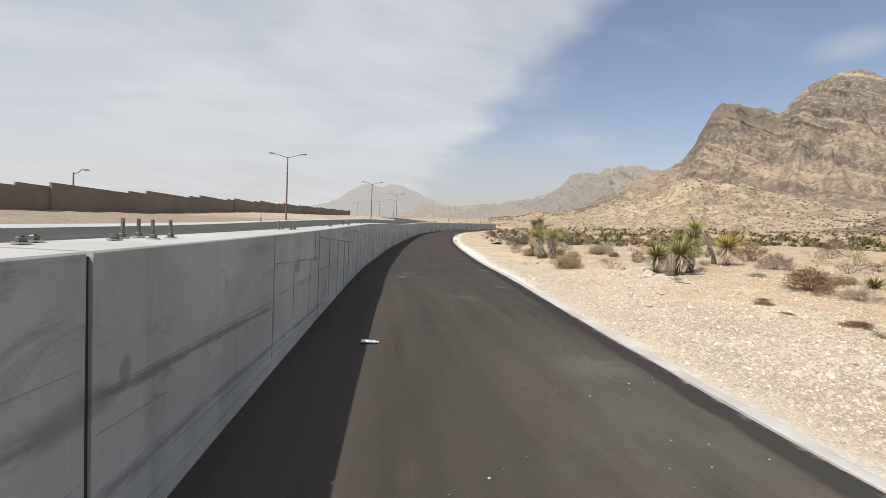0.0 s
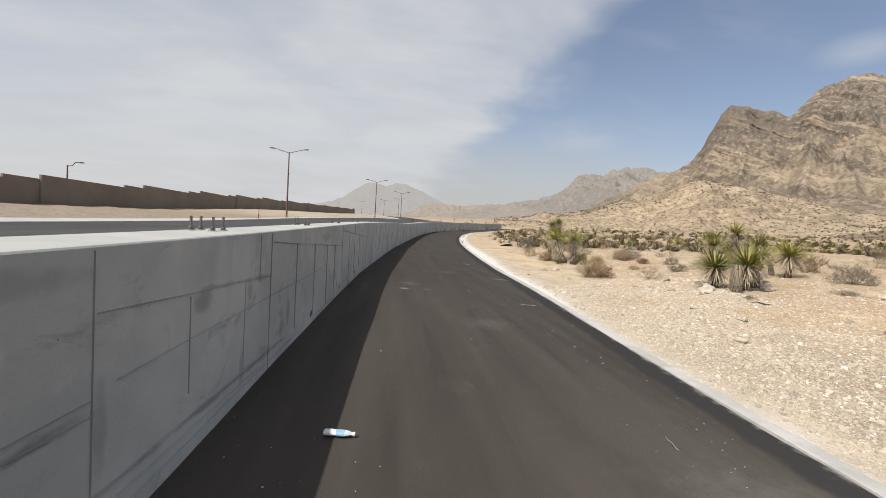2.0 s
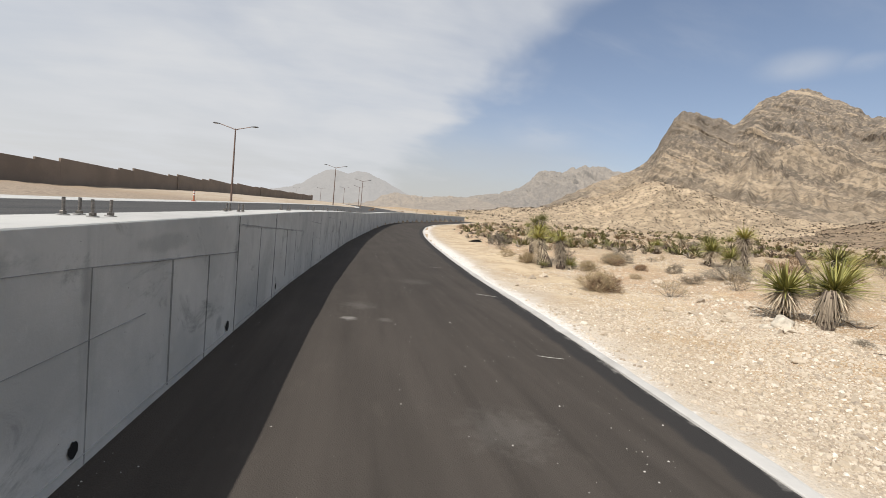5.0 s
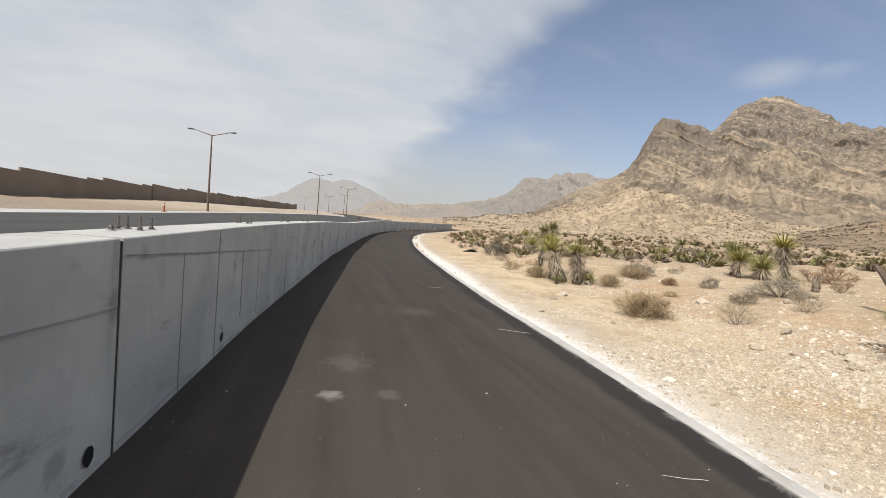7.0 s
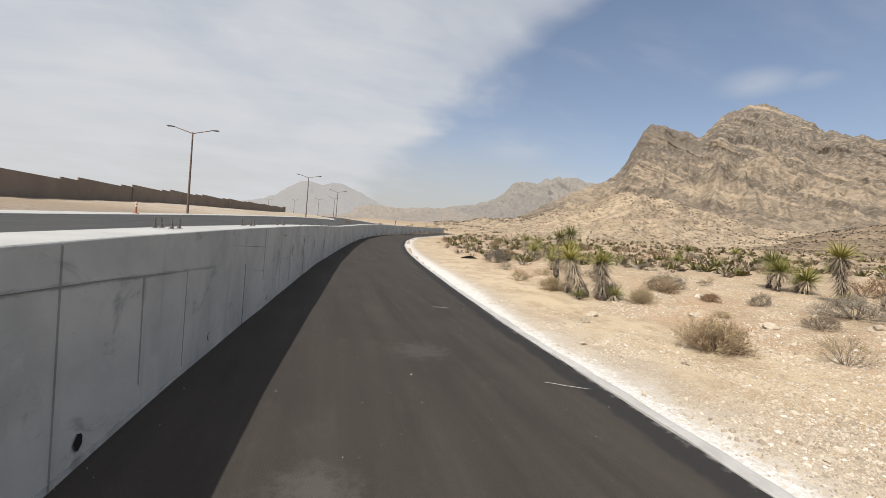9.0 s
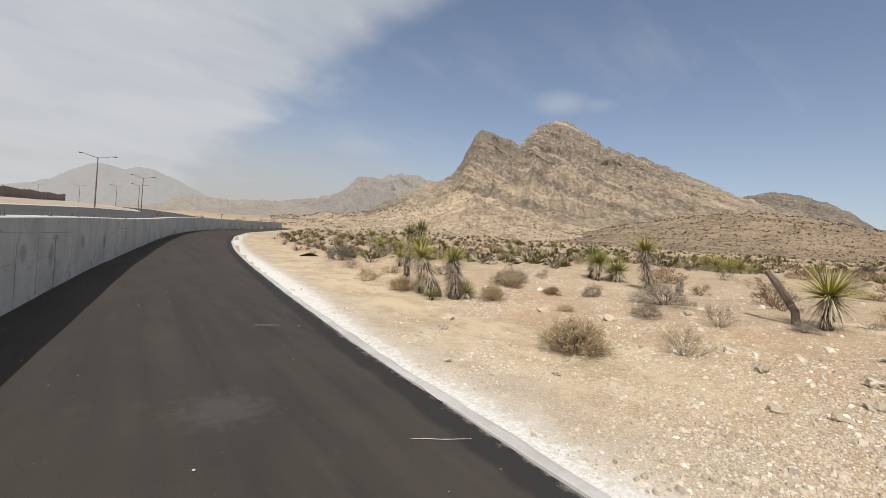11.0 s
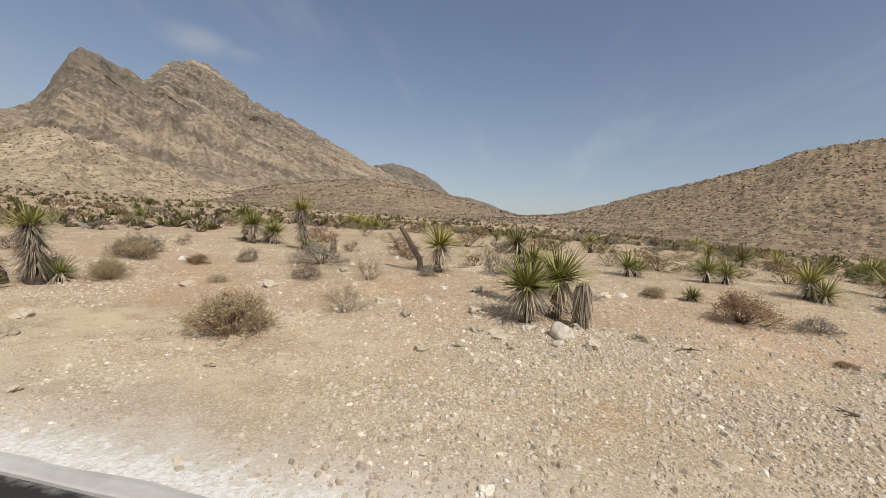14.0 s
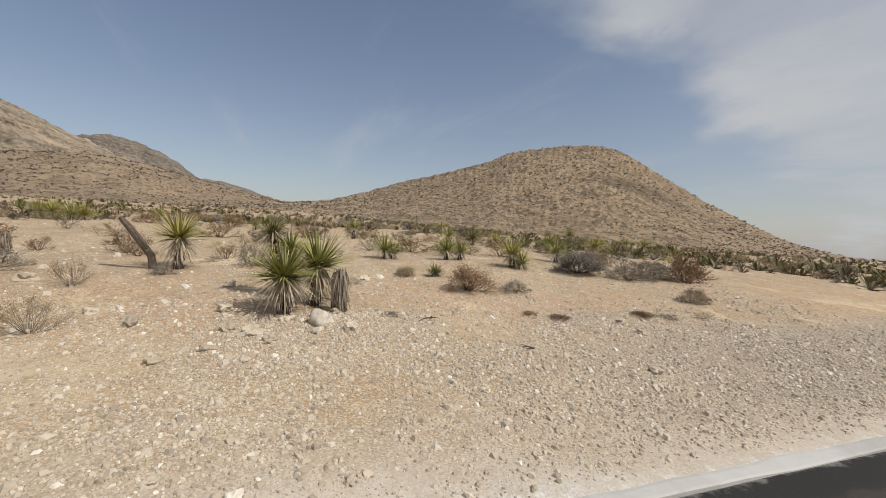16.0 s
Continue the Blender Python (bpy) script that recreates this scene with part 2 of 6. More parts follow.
MAT["concrete"] = concrete("cast_concrete", (0.52, 0.52, 0.495), (0.385, 0.39, 0.375), 0.6,
                           runs=((3.58, 0.745, 5.95, 0.64, 0.035, 0.75), (-1.0, 0.62, 3.5, 0.73, 0.07, 0.55), (3.6, 0.33, 8.8, 0.17, 0.035, 0.6), (6.9, 1.01, 8.27, 0.93, 0.03, 0.5), (13.1, 1.30, 17.9, 1.05, 0.025, 0.5)),
                           spots=((8.96, 0.43, 0.10, 0.20, 0.6), (8.72, 0.32, 0.10, 0.12, 0.5), (7.72, 0.88, 0.09, 0.10, 0.5), (3.76, 0.80, 0.05, 0.08, 0.6), (3.5, 0.74, 0.3, 0.08, 0.5), (6.9, 0.93, 0.14, 0.10, 0.6),
                                  (6.0, 0.55, 0.06, 0.25, 0.4), (12.5, 0.25, 0.10, 0.10, 0.5), (13.0, 1.0, 0.08, 0.14, 0.5), (7.6, 0.28, 0.06, 0.18, 0.5), (11.2, 1.22, 0.5, 0.08, 0.35), (24.0, 0.95, 0.25, 0.2, 0.6),
                                  (26.0, 0.8, 0.3, 0.3, 0.6), (29.5, 0.9, 0.3, 0.25, 0.6), (33.0, 0.8, 0.4, 0.3, 0.6), (10.25, 1.05, 0.07, 0.16, 0.45), (5.5, 1.22, 0.5, 0.07, 0.35), (16.1, 1.02, 0.05, 0.14, 0.4)))
MAT["form_line"] = concrete("form_line_concrete", (0.34, 0.34, 0.33), (0.20, 0.20, 0.197))
MAT["cap"] = concrete("trowelled_concrete", (0.46, 0.455, 0.435), (0.38, 0.375, 0.36), 0.3)
MAT["kerb"] = concrete("pale_kerb_concrete", (0.49, 0.475, 0.45), (0.38, 0.365, 0.34), 0.35, 2.0)
MAT["joint_shade"] = Mat("joint_shade_black", 0.95).colour((0.05, 0.049, 0.046)).m
MAT["hole"] = Mat("dark_hole", 0.95).colour((0.012, 0.012, 0.012)).m

m = Mat("desert_ground", 0.95)
edge = m.attr("edge")
bigv = m.noise(0.16, 5, 0.6, warp=0.6)
midv = m.noise(1.3, 6, 0.65)
finev = m.noise(9, 6, 0.7)
grain = m.noise(48, 4, 0.75)
peb = m.cells(24)
tint = m.cells(24, out="Color")
tint2 = m.cells(60, out="Color")
coarse = m.noise(4.2, 6, 0.72)
stones_ = m.ramp(m.noise(0.7, 6, 0.65, warp=0.5), 0.40, 0.60)
a = m.mix(m.ramp(bigv, 0.32, 0.66), (0.415, 0.298, 0.176), (0.33, 0.23, 0.132))
a = m.mix(m.ramp(midv, 0.45, 0.72, 0.0, 0.75), a, (0.52, 0.41, 0.28))
# rusty tan earth in a belt behind the gravel
rust = m.math("MULTIPLY", m.math("MULTIPLY", m.ramp(edge, 3.2, 4.6), m.ramp(edge, 9.0, 6.0)), m.ramp(m.noise(0.5, 5, 0.6), 0.36, 0.60, 0.1, 0.85))
a = m.mix(rust, a, (0.43, 0.275, 0.155))
a = m.mix(m.ramp(coarse, 0.54, 0.64, 0.0, 0.55), a, (0.28, 0.20, 0.12))
a = m.mix(m.ramp(coarse, 0.46, 0.34, 0.0, 0.6), a, (0.60, 0.485, 0.335))
a = m.mix(m.ramp(finev, 0.52, 0.70, 0.0, 0.6), a, (0.27, 0.20, 0.13))
a = m.mix(m.ramp(m.noise(0.45, 5, 0.6, warp=0.8), 0.56, 0.68, 0.0, 0.7), a, (0.66, 0.52, 0.33))
# greyer gravel bed, also darkened to stand for shade between the stones
bed = m.math("MULTIPLY", m.math("MULTIPLY", m.ramp(edge, 0.25, 0.9), m.ramp(edge, 4.2, 2.4)), m.ramp(m.axis(1), 12.0, 7.0))
a = m.mix(m.math("MULTIPLY", bed, m.ramp(m.noise(0.7, 5, 0.65), 0.36, 0.60, 0.55, 0.95)), a, (0.29, 0.245, 0.205))
lump = m.math("MULTIPLY", m.ramp(peb, 0.26, 0.40, 1.0, 0.0), stones_)
a = m.mix(m.math("MULTIPLY", lump, m.ramp(tint, 0.56, 0.70, 0.0, 0.75)), a, (0.60, 0.52, 0.41))
a = m.mix(m.math("MULTIPLY", lump, m.ramp(tint, 0.42, 0.28, 0.0, 0.75)), a, (0.25, 0.19, 0.135))
a = m.mix(m.ramp(tint2, 0.62, 0.74, 0.0, 0.5), a, (0.62, 0.54, 0.43))
a = m.mix(m.ramp(tint2, 0.36, 0.26, 0.0, 0.6), a, (0.20, 0.15, 0.105))
a = m.mix(m.ramp(grain, 0.55, 0.70, 0.0, 0.5), a, (0.24, 0.18, 0.12))
sandy = m.math("MULTIPLY", m.math("MULTIPLY", m.ramp(edge, 0.9, 1.7), m.ramp(edge, 4.6, 3.2)), m.ramp(m.axis(1), 14.2, 16.2))
sandy = m.math("MULTIPLY", sandy, m.ramp(m.noise(0.9, 6, 0.7, m.scaled((1.0, 0.6, 1))), 0.42, 0.58, 0.1, 0.85))
a = m.mix(sandy, a, (0.53, 0.425, 0.29))
grit = m.ramp(m.math("ADD", edge, m.math("MULTIPLY", m.math("SUBTRACT", m.noise(1.1, 6, 0.65), 0.5), 2.6)), 0.3, 2.2, 1.0, 0.0)
a = m.mix(m.math("MULTIPLY", m.math("SUBTRACT", 0.50, m.math("MULTIPLY", bed, 0.4)), grit), a, (0.52, 0.465, 0.395))
broad = m.math("ADD", m.ramp(m.axis(1), 10.5, 15.0, -0.14, 0.22), m.ramp(m.axis(1), 18.0, 26.0, 0.0, 0.35))
from_kerb = m.math("SUBTRACT", edge, broad)
veil = m.ramp(m.math("ADD", from_kerb, m.math("MULTIPLY", m.math("SUBTRACT", m.noise(1.6, 8, 0.75), 0.5), 1.6)), -0.05, 0.75, 1.0, 0.0)
crust = m.ramp(m.math("ADD", from_kerb, m.math("MULTIPLY", m.math("SUBTRACT", m.noise(5.5, 8, 0.78), 0.5), 1.5)), 0.0, 0.34, 1.0, 0.0)
a = m.mix(m.math("MULTIPLY", veil, 0.50), a, (0.60, 0.565, 0.515))
a = m.mix(m.math("MULTIPLY", crust, m.ramp(m.noise(16, 6, 0.75), 0.42, 0.60, 0.95, 0.2)), a, (0.70, 0.685, 0.66))
a = m.mix(m.math("MULTIPLY", m.attr("west"), 0.95), a, m.mix(m.ramp(coarse, 0.4, 0.62), (0.30, 0.245, 0.19), (0.19, 0.15, 0.118)))
a = m.mix(m.math("MULTIPLY", m.math("MULTIPLY", m.attr("west"), m.ramp(m.axis(1), 62, 85)), m.ramp(midv, 0.35, 0.65, 0.9, 0.65)), a, (0.47, 0.41, 0.335))
far = m.ramp(m.noise(0.035, 6, 0.7), 0.42, 0.62)
a = m.mix(m.math("MULTIPLY", m.ramp(m.attr("reach"), 12, 60), m.ramp(far, 0.0, 1.0, 0.25, 0.65)), a, (0.29, 0.216, 0.14))
relief = m.math("ADD", m.math("ADD", m.math("MULTIPLY", finev, 1.2), midv), m.math("ADD", m.math("MULTIPLY", lump, 0.28), m.math("MULTIPLY", grain, 0.5)))
m.colour(a).bump(relief, 0.8, 0.016)
MAT["ground"] = m.m


def rock_slope(name, light, mid, dark, bands, speck, haze_glow=0.0, haze_tint=(0.5, 0.46, 0.42), scale=1.0, dip=(0.30, -0.36, 1.0), cap=0.0, shade_band=None, shade_patch=None):
    """Dry mountain side: tilted beds, scree and small dark shrubs."""
    m = Mat(name, 0.95)
    dot = m.n.new("ShaderNodeVectorMath")
    dot.operation = "DOT_PRODUCT"
    m.l.new(m.pos, dot.inputs[0])
    dot.inputs[1].default_value = dip
    lay = m.n.new("ShaderNodeCombineXYZ")
    m.put(lay.inputs[0], m.math("MULTIPLY", m.axis(0), 0.09))
    m.put(lay.inputs[1], m.math("MULTIPLY", m.axis(1), 0.09))
    m.put(lay.inputs[2], dot.outputs["Value"])
    beds = m.noise(0.020 * scale, 8, 0.62, lay.outputs[0], warp=0.25)
    thin = m.noise(0.075 * scale, 7, 0.66, lay.outputs[0], warp=0.25)
    wide = m.noise(0.006 * scale, 5, 0.6)
    blotch = m.noise(0.05 * scale, 8, 0.75)
    fine = m.noise(0.35 * scale, 6, 0.8)
    a = m.mix(m.ramp(wide, 0.38, 0.62), light, mid)
    if cap:
        high = m.math("ADD", m.axis(2), m.math("MULTIPLY", m.math("SUBTRACT", beds, 0.5), cap * 0.9))
        a = m.mix(m.ramp(high, cap * 0.42, cap * 0.75, 0.0, 0.85), a, (dark[0] * 1.05, dark[1] * 1.12, dark[2] * 1.25))
    # dark band painted in for the shaded, scrubby slope behind the foothill
    if shade_band:
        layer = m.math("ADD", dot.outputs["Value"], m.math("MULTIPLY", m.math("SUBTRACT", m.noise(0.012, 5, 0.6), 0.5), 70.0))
        soft_ = (shade_band[1] - shade_band[0]) * 0.3
        inside = m.math("MULTIPLY", m.ramp(layer, shade_band[0] - soft_, shade_band[0] + soft_), m.ramp(layer, shade_band[1] + soft_, shade_band[1] - soft_))
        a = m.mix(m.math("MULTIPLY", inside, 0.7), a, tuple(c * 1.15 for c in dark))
    a = m.mix(m.ramp(beds, 0.50, 0.55, 0.0, bands), a, dark)
    a = m.mix(m.ramp(blotch, 0.50, 0.60, 0.0, 0.55), a, mid)
    a = m.mix(m.ramp(thin, 0.56, 0.60, 0.0, bands), a, tuple(c * 1.35 for c in light))
    a = m.mix(m.ramp(thin, 0.45, 0.41, 0.0, bands * 0.7), a, tuple(c * 0.8 for c in dark))
    a = m.mix(m.ramp(blotch, 0.46, 0.40, 0.0, 0.3), a, dark)
    a = m.mix(m.ramp(fine, 0.52, 0.64, 0.0, 0.5), a, tuple(c * 0.75 for c in dark))
    a = m.mix(m.ramp(fine, 0.46, 0.38, 0.0, 0.45), a, tuple(c * 1.3 for c in light))
    tint = m.cells(0.11 * scale, out="Color")
    tint2 = m.cells(0.26 * scale, out="Color")
    a = m.mix(m.ramp(tint, 0.60, 0.76, 0.0, 0.2), a, tuple(c * 1.3 for c in light))
    a = m.mix(m.ramp(tint, 0.38, 0.24, 0.0, 0.2), a, tuple(c * 0.85 for c in dark))
    a = m.mix(m.ramp(tint2, 0.64, 0.76, 0.0, 0.4), a, tuple(c * 1.25 for c in light))
    a = m.mix(m.ramp(tint2, 0.34, 0.22, 0.0, 0.4), a, tuple(c * 0.7 for c in dark))
    # shaded cliff of the left peak, put into the colour round one point
    if shade_patch:
        away = m.n.new("ShaderNodeVectorMath")
        away.operation = "DISTANCE"
        m.l.new(m.pos, away.inputs[0])
        away.inputs[1].default_value = shade_patch[:3]
        ragged_ = m.math("ADD", away.outputs["Value"], m.math("MULTIPLY", m.math("SUBTRACT", beds, 0.5), shade_patch[3] * 1.1))
        a = m.mix(m.ramp(ragged_, shade_patch[3] * 0.75, shade_patch[3] * 1.15, 0.68, 0.0), a, tuple(c * 1.2 for c in dark))
    dots = m.math("MULTIPLY", m.ramp(m.cells(0.28 * scale), 0.14, 0.26, 1.0, 0.0), speck)
    a = m.mix(dots, a, (0.085, 0.078, 0.05))
    m.colour(a).bump(m.math("ADD", m.math("ADD", m.math("MULTIPLY", thin, 1.5), m.math("MULTIPLY", beds, 2.0)), m.math("MULTIPLY", m.math("ADD", fine, blotch), 0.5)), 0.6, 8.0 / scale)
    # air haze over a far range, painted as emission of its rock
    if haze_glow:
        m.b.inputs["Emission Color"].default_value = (*haze_tint, 1)
        m.b.inputs["Emission Strength"].default_value = haze_glow
    return m.m


MAT["massif"] = rock_slope("massif_rock", (0.36, 0.286, 0.203), (0.275, 0.218, 0.157), (0.138, 0.114, 0.09), 0.7, 0.25, cap=230.0, shade_band=(72.0, 104.0), shade_patch=(560.0, 660.0, 228.0, 98.0))
MAT["foothill"] = rock_slope("foothill_scree", (0.475, 0.372, 0.256), (0.395, 0.306, 0.208), (0.235, 0.18, 0.123), 0.5, 0.95, scale=1.6, dip=(-0.2, 0.2, 0.6))
MAT["brown_rise"] = rock_slope("brown_rise_scree", (0.325, 0.243, 0.161), (0.257, 0.191, 0.128), (0.16, 0.119, 0.081), 0.4, 1.0, scale=1.8, dip=(0.1, 0.1, 0.6))


def rubble_slope(name, light, mid, dark):
    """A slope of broken rock with scattered scrub; the pieces lie longer down the slope than across it."""
    m = Mat(name, 0.95)
    axes = []
    for way in ((0.57, 0.82, 0.0), (0.45, -0.31, 0.0), (0.0, 0.0, 0.9)):
        d = m.n.new("ShaderNodeVectorMath")
        d.operation = "DOT_PRODUCT"
        m.l.new(m.pos, d.inputs[0])
        d.inputs[1].default_value = way
        axes.append(d.outputs["Value"])
    v = m.n.new("ShaderNodeCombineXYZ")
    for i in range(3):
        m.put(v.inputs[i], axes[i])
    v = v.outputs[0]
    wide = m.noise(0.02, 5, 0.6, v)
    crag = m.noise(0.11, 8, 0.78, warp=0.3)
    beds = m.noise(0.05, 6, 0.65, m.scaled((0.25, 0.25, 2.2), (14, -10, 0), v), warp=0.4)
    fine = m.noise(0.8, 5, 0.78, v)
    tint = m.cells(0.55, v, "Color")
    tint2 = m.cells(1.25, v, "Color")
    a = m.mix(m.ramp(wide, 0.40, 0.60), light, mid)
    a = m.mix(m.ramp(crag, 0.52, 0.62, 0.0, 0.6), a, dark)
    a = m.mix(m.ramp(beds, 0.54, 0.62, 0.0, 0.6), a, dark)
    a = m.mix(m.ramp(crag, 0.44, 0.34, 0.0, 0.5), a, tuple(c * 1.15 for c in light))
    a = m.mix(m.ramp(tint, 0.60, 0.74, 0.0, 0.55), a, tuple(c * 1.35 for c in light))
    a = m.mix(m.ramp(tint, 0.36, 0.24, 0.0, 0.6), a, tuple(c * 0.8 for c in dark))
    a = m.mix(m.ramp(tint2, 0.62, 0.74, 0.0, 0.4), a, tuple(c * 1.25 for c in light))
    a = m.mix(m.ramp(fine, 0.52, 0.66, 0.0, 0.55), a, tuple(c * 0.7 for c in dark))
    dots = m.math("MULTIPLY", m.ramp(m.cells(0.36, v), 0.22, 0.32, 1.0, 0.0), m.ramp(m.noise(0.06, 4, 0.6, v), 0.40, 0.56, 0.35, 0.95))
    a = m.mix(dots, a, (0.10, 0.085, 0.055))
    # dark patch painted in for the shadow low on the flank
    off = m.n.new("ShaderNodeVectorMath")
    off.operation = "DISTANCE"
    m.l.new(m.scaled((1, 1, 3.0)), off.inputs[0])
    off.inputs[1].default_value = (150.0, -165.0, 78.0)
    shade_patch = m.ramp(m.math("ADD", off.outputs["Value"], m.math("MULTIPLY", m.math("SUBTRACT", m.noise(0.05, 6, 0.7), 0.5), 50.0)), 14.0, 34.0, 0.75, 0.0)
    a = m.mix(shade_patch, a, dark)
    m.colour(a).bump(m.math("ADD", m.math("ADD", crag, fine), m.math("MULTIPLY", tint, 0.5)), 0.7, 1.4)
    return m.m


MAT["hill"] = rubble_slope("hill_scree", (0.30, 0.222, 0.141), (0.22, 0.163, 0.105), (0.115, 0.087, 0.057))
MAT["dark_ridge"] = rock_slope("dark_ridge_rock", (0.30, 0.24, 0.175), (0.22, 0.178, 0.135), (0.12, 0.10, 0.082), 0.6, 0.3, cap=85.0)
# far ranges: haze is put into the rock as emission and muted colour
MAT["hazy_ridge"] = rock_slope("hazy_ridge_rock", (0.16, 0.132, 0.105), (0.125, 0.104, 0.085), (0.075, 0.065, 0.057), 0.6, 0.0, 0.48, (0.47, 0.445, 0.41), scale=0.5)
MAT["hazed_hills"] = rock_slope("hazed_hills_rock", (0.18, 0.143, 0.105), (0.15, 0.119, 0.09), (0.10, 0.081, 0.065), 0.4, 0.0, 0.46, (0.50, 0.465, 0.425), scale=0.5)
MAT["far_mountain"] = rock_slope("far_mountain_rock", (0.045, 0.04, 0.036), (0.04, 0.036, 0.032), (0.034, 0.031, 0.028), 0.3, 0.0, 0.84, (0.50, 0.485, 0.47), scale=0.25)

m = Mat("brown_block", 0.9)
a = m.mix(m.ramp(m.noise(0.25, 5, 0.6), 0.35, 0.65), (0.205, 0.165, 0.132), (0.25, 0.203, 0.163))
a = m.mix(m.ramp(m.noise(6, 4, 0.7), 0.45, 0.75, 0.0, 0.5), a, (0.16, 0.128, 0.102))
m.colour(a).bump(m.noise(30, 4, 0.7), 0.4, 0.01)
MAT["block"] = m.m


def plain(name, col, rough, metal=0.0, vary=0.25, scale=20.0):
    m = Mat(name, rough, metal)
    a = m.mix(m.ramp(m.noise(scale, 5, 0.65), 0.35, 0.7), col, tuple(c * (1 - vary) for c in col))
    m.colour(a).bump(m.noise(scale * 6, 3, 0.6), 0.15, 0.002)
    return m.m


MAT["bronze"] = plain("bronze_painted_steel", (0.19, 0.13, 0.105), 0.5, 0.2)
MAT["lamp_head"] = plain("dark_lamp_head", (0.035, 0.033, 0.032), 0.5, 0.2)
MAT["lens"] = plain("lamp_lens", (0.55, 0.55, 0.53), 0.25, 0.0, 0.05)
MAT["bolt"] = plain("weathered_galvanised_steel", (0.20, 0.185, 0.17), 0.5, 0.75, 0.5, 60.0)
MAT["washer"] = plain("bright_galvanised_steel", (0.45, 0.44, 0.42), 0.45, 0.7, 0.3, 60.0)


def leafy(name, young, old, rough=0.6):
    m = Mat(name, rough)
    a = m.mix(m.island(), young, old)
    a = m.mix(m.ramp(m.noise(14, 4, 0.6), 0.4, 0.75, 0.0, 0.45), a, tuple(c * 0.55 for c in young))
    m.colour(a)
    return m.m


MAT["yucca_leaf"] = leafy("yucca_leaf", (0.35, 0.325, 0.10), (0.15, 0.155, 0.048), 0.7)
MAT["yucca_yellow"] = leafy("yellowed_yucca_leaf", (0.44, 0.385, 0.12), (0.22, 0.215, 0.065), 0.7)
MAT["yucca_dull"] = leafy("dull_yucca_leaf", (0.23, 0.215, 0.08), (0.13, 0.13, 0.05), 0.75)
MAT["dead_leaf"] = leafy("dead_yucca_leaf", (0.58, 0.49, 0.36), (0.33, 0.265, 0.19), 0.9)
MAT["grey_dead_leaf"] = leafy("grey_dead_leaf", (0.36, 0.295, 0.22), (0.16, 0.13, 0.098), 0.9)
MAT["bark"] = plain("yucca_bark", (0.13, 0.10, 0.08), 0.95, 0.0, 0.5, 18.0)
MAT["twig_tan"] = leafy("dry_tan_twig", (0.40, 0.31, 0.20), (0.23, 0.175, 0.11), 0.9)
MAT["twig_grey"] = leafy("dry_grey_twig", (0.30, 0.25, 0.19), (0.17, 0.14, 0.11), 0.9)
MAT["twig_dark"] = leafy("dark_brown_twig", (0.15, 0.115, 0.085), (0.09, 0.07, 0.055), 0.9)
MAT["twig_brown"] = leafy("red_brown_twig", (0.22, 0.145, 0.095), (0.12, 0.08, 0.052), 0.9)
MAT["twig_bluegrey"] = leafy("blue_grey_twig", (0.135, 0.115, 0.095), (0.08, 0.068, 0.056), 0.9)
MAT["leaf_brown"] = leafy("dry_brown_leaf", (0.34, 0.22, 0.13), (0.19, 0.125, 0.075), 0.9)
MAT["leaf_slate"] = leafy("slate_grey_leaf", (0.20, 0.172, 0.14), (0.12, 0.102, 0.083), 0.9)
MAT["leaf_tan"] = leafy("dry_tan_leaf", (0.40, 0.305, 0.17), (0.25, 0.195, 0.11), 0.9)
MAT["leaf_olive"] = leafy("olive_leaf", (0.185, 0.168, 0.068), (0.11, 0.102, 0.044), 0.85)
MAT["leaf_yellow"] = leafy("yellow_green_leaf", (0.36, 0.31, 0.09), (0.19, 0.185, 0.055), 0.8)
MAT["leaf_grey"] = leafy("grey_leaf", (0.30, 0.26, 0.20), (0.18, 0.155, 0.12), 0.9)


def stone(name, per):
    m = Mat(name, 0.92)
    r = m.island() if per == "island" else m.rand()
    a = m.mix(m.ramp(r, 0.0, 1.0), (0.385, 0.32, 0.24), (0.56, 0.485, 0.39))
    a = m.mix(m.ramp(r, 0.90, 1.0), a, (0.72, 0.67, 0.59))
    a = m.mix(m.ramp(r, 0.18, 0.08, 0.0, 0.6 if per == "island" else 0.35), a, (0.29, 0.245, 0.20))
    a = m.mix(m.ramp(m.noise(22, 5, 0.7), 0.45, 0.75, 0.0, 0.35), a, (0.34, 0.27, 0.195))
    m.colour(a).bump(m.noise(60, 4, 0.7), 0.5, 0.004)
    return m.m


MAT["stone"] = stone("loose_stone", "island")
MAT["rock"] = stone("field_rock", "object")
MAT["pale_rock"] = plain("pale_limestone", (0.58, 0.52, 0.43), 0.9, 0.0, 0.35, 9.0)
MAT["chip"] = plain("white_stone_chip", (0.52, 0.50, 0.465), 0.9, 0.0, 0.2)
MAT["white_shrink"] = plain("clouded_plastic", (0.62, 0.66, 0.68), 0.25, 0.0, 0.12, 40.0)
MAT["label_blue"] = plain("pale_blue_label", (0.30, 0.50, 0.66), 0.4, 0.0, 0.3, 60.0)
MAT["cap_white"] = plain("white_cap_plastic", (0.8, 0.8, 0.78), 0.4, 0.0, 0.05)
MAT["rubber"] = plain("black_torn_rubber", (0.02, 0.019, 0.018), 0.8, 0.0, 0.4)
MAT["orange"] = plain("faded_orange_plastic", (0.40, 0.12, 0.06), 0.5, 0.0, 0.2)
MAT["white_band"] = plain("white_reflective_band", (0.78, 0.77, 0.74), 0.4, 0.0, 0.1)
MAT["dead_wood"] = plain("weathered_dead_wood", (0.15, 0.115, 0.09), 0.95, 0.0, 0.5, 25.0)

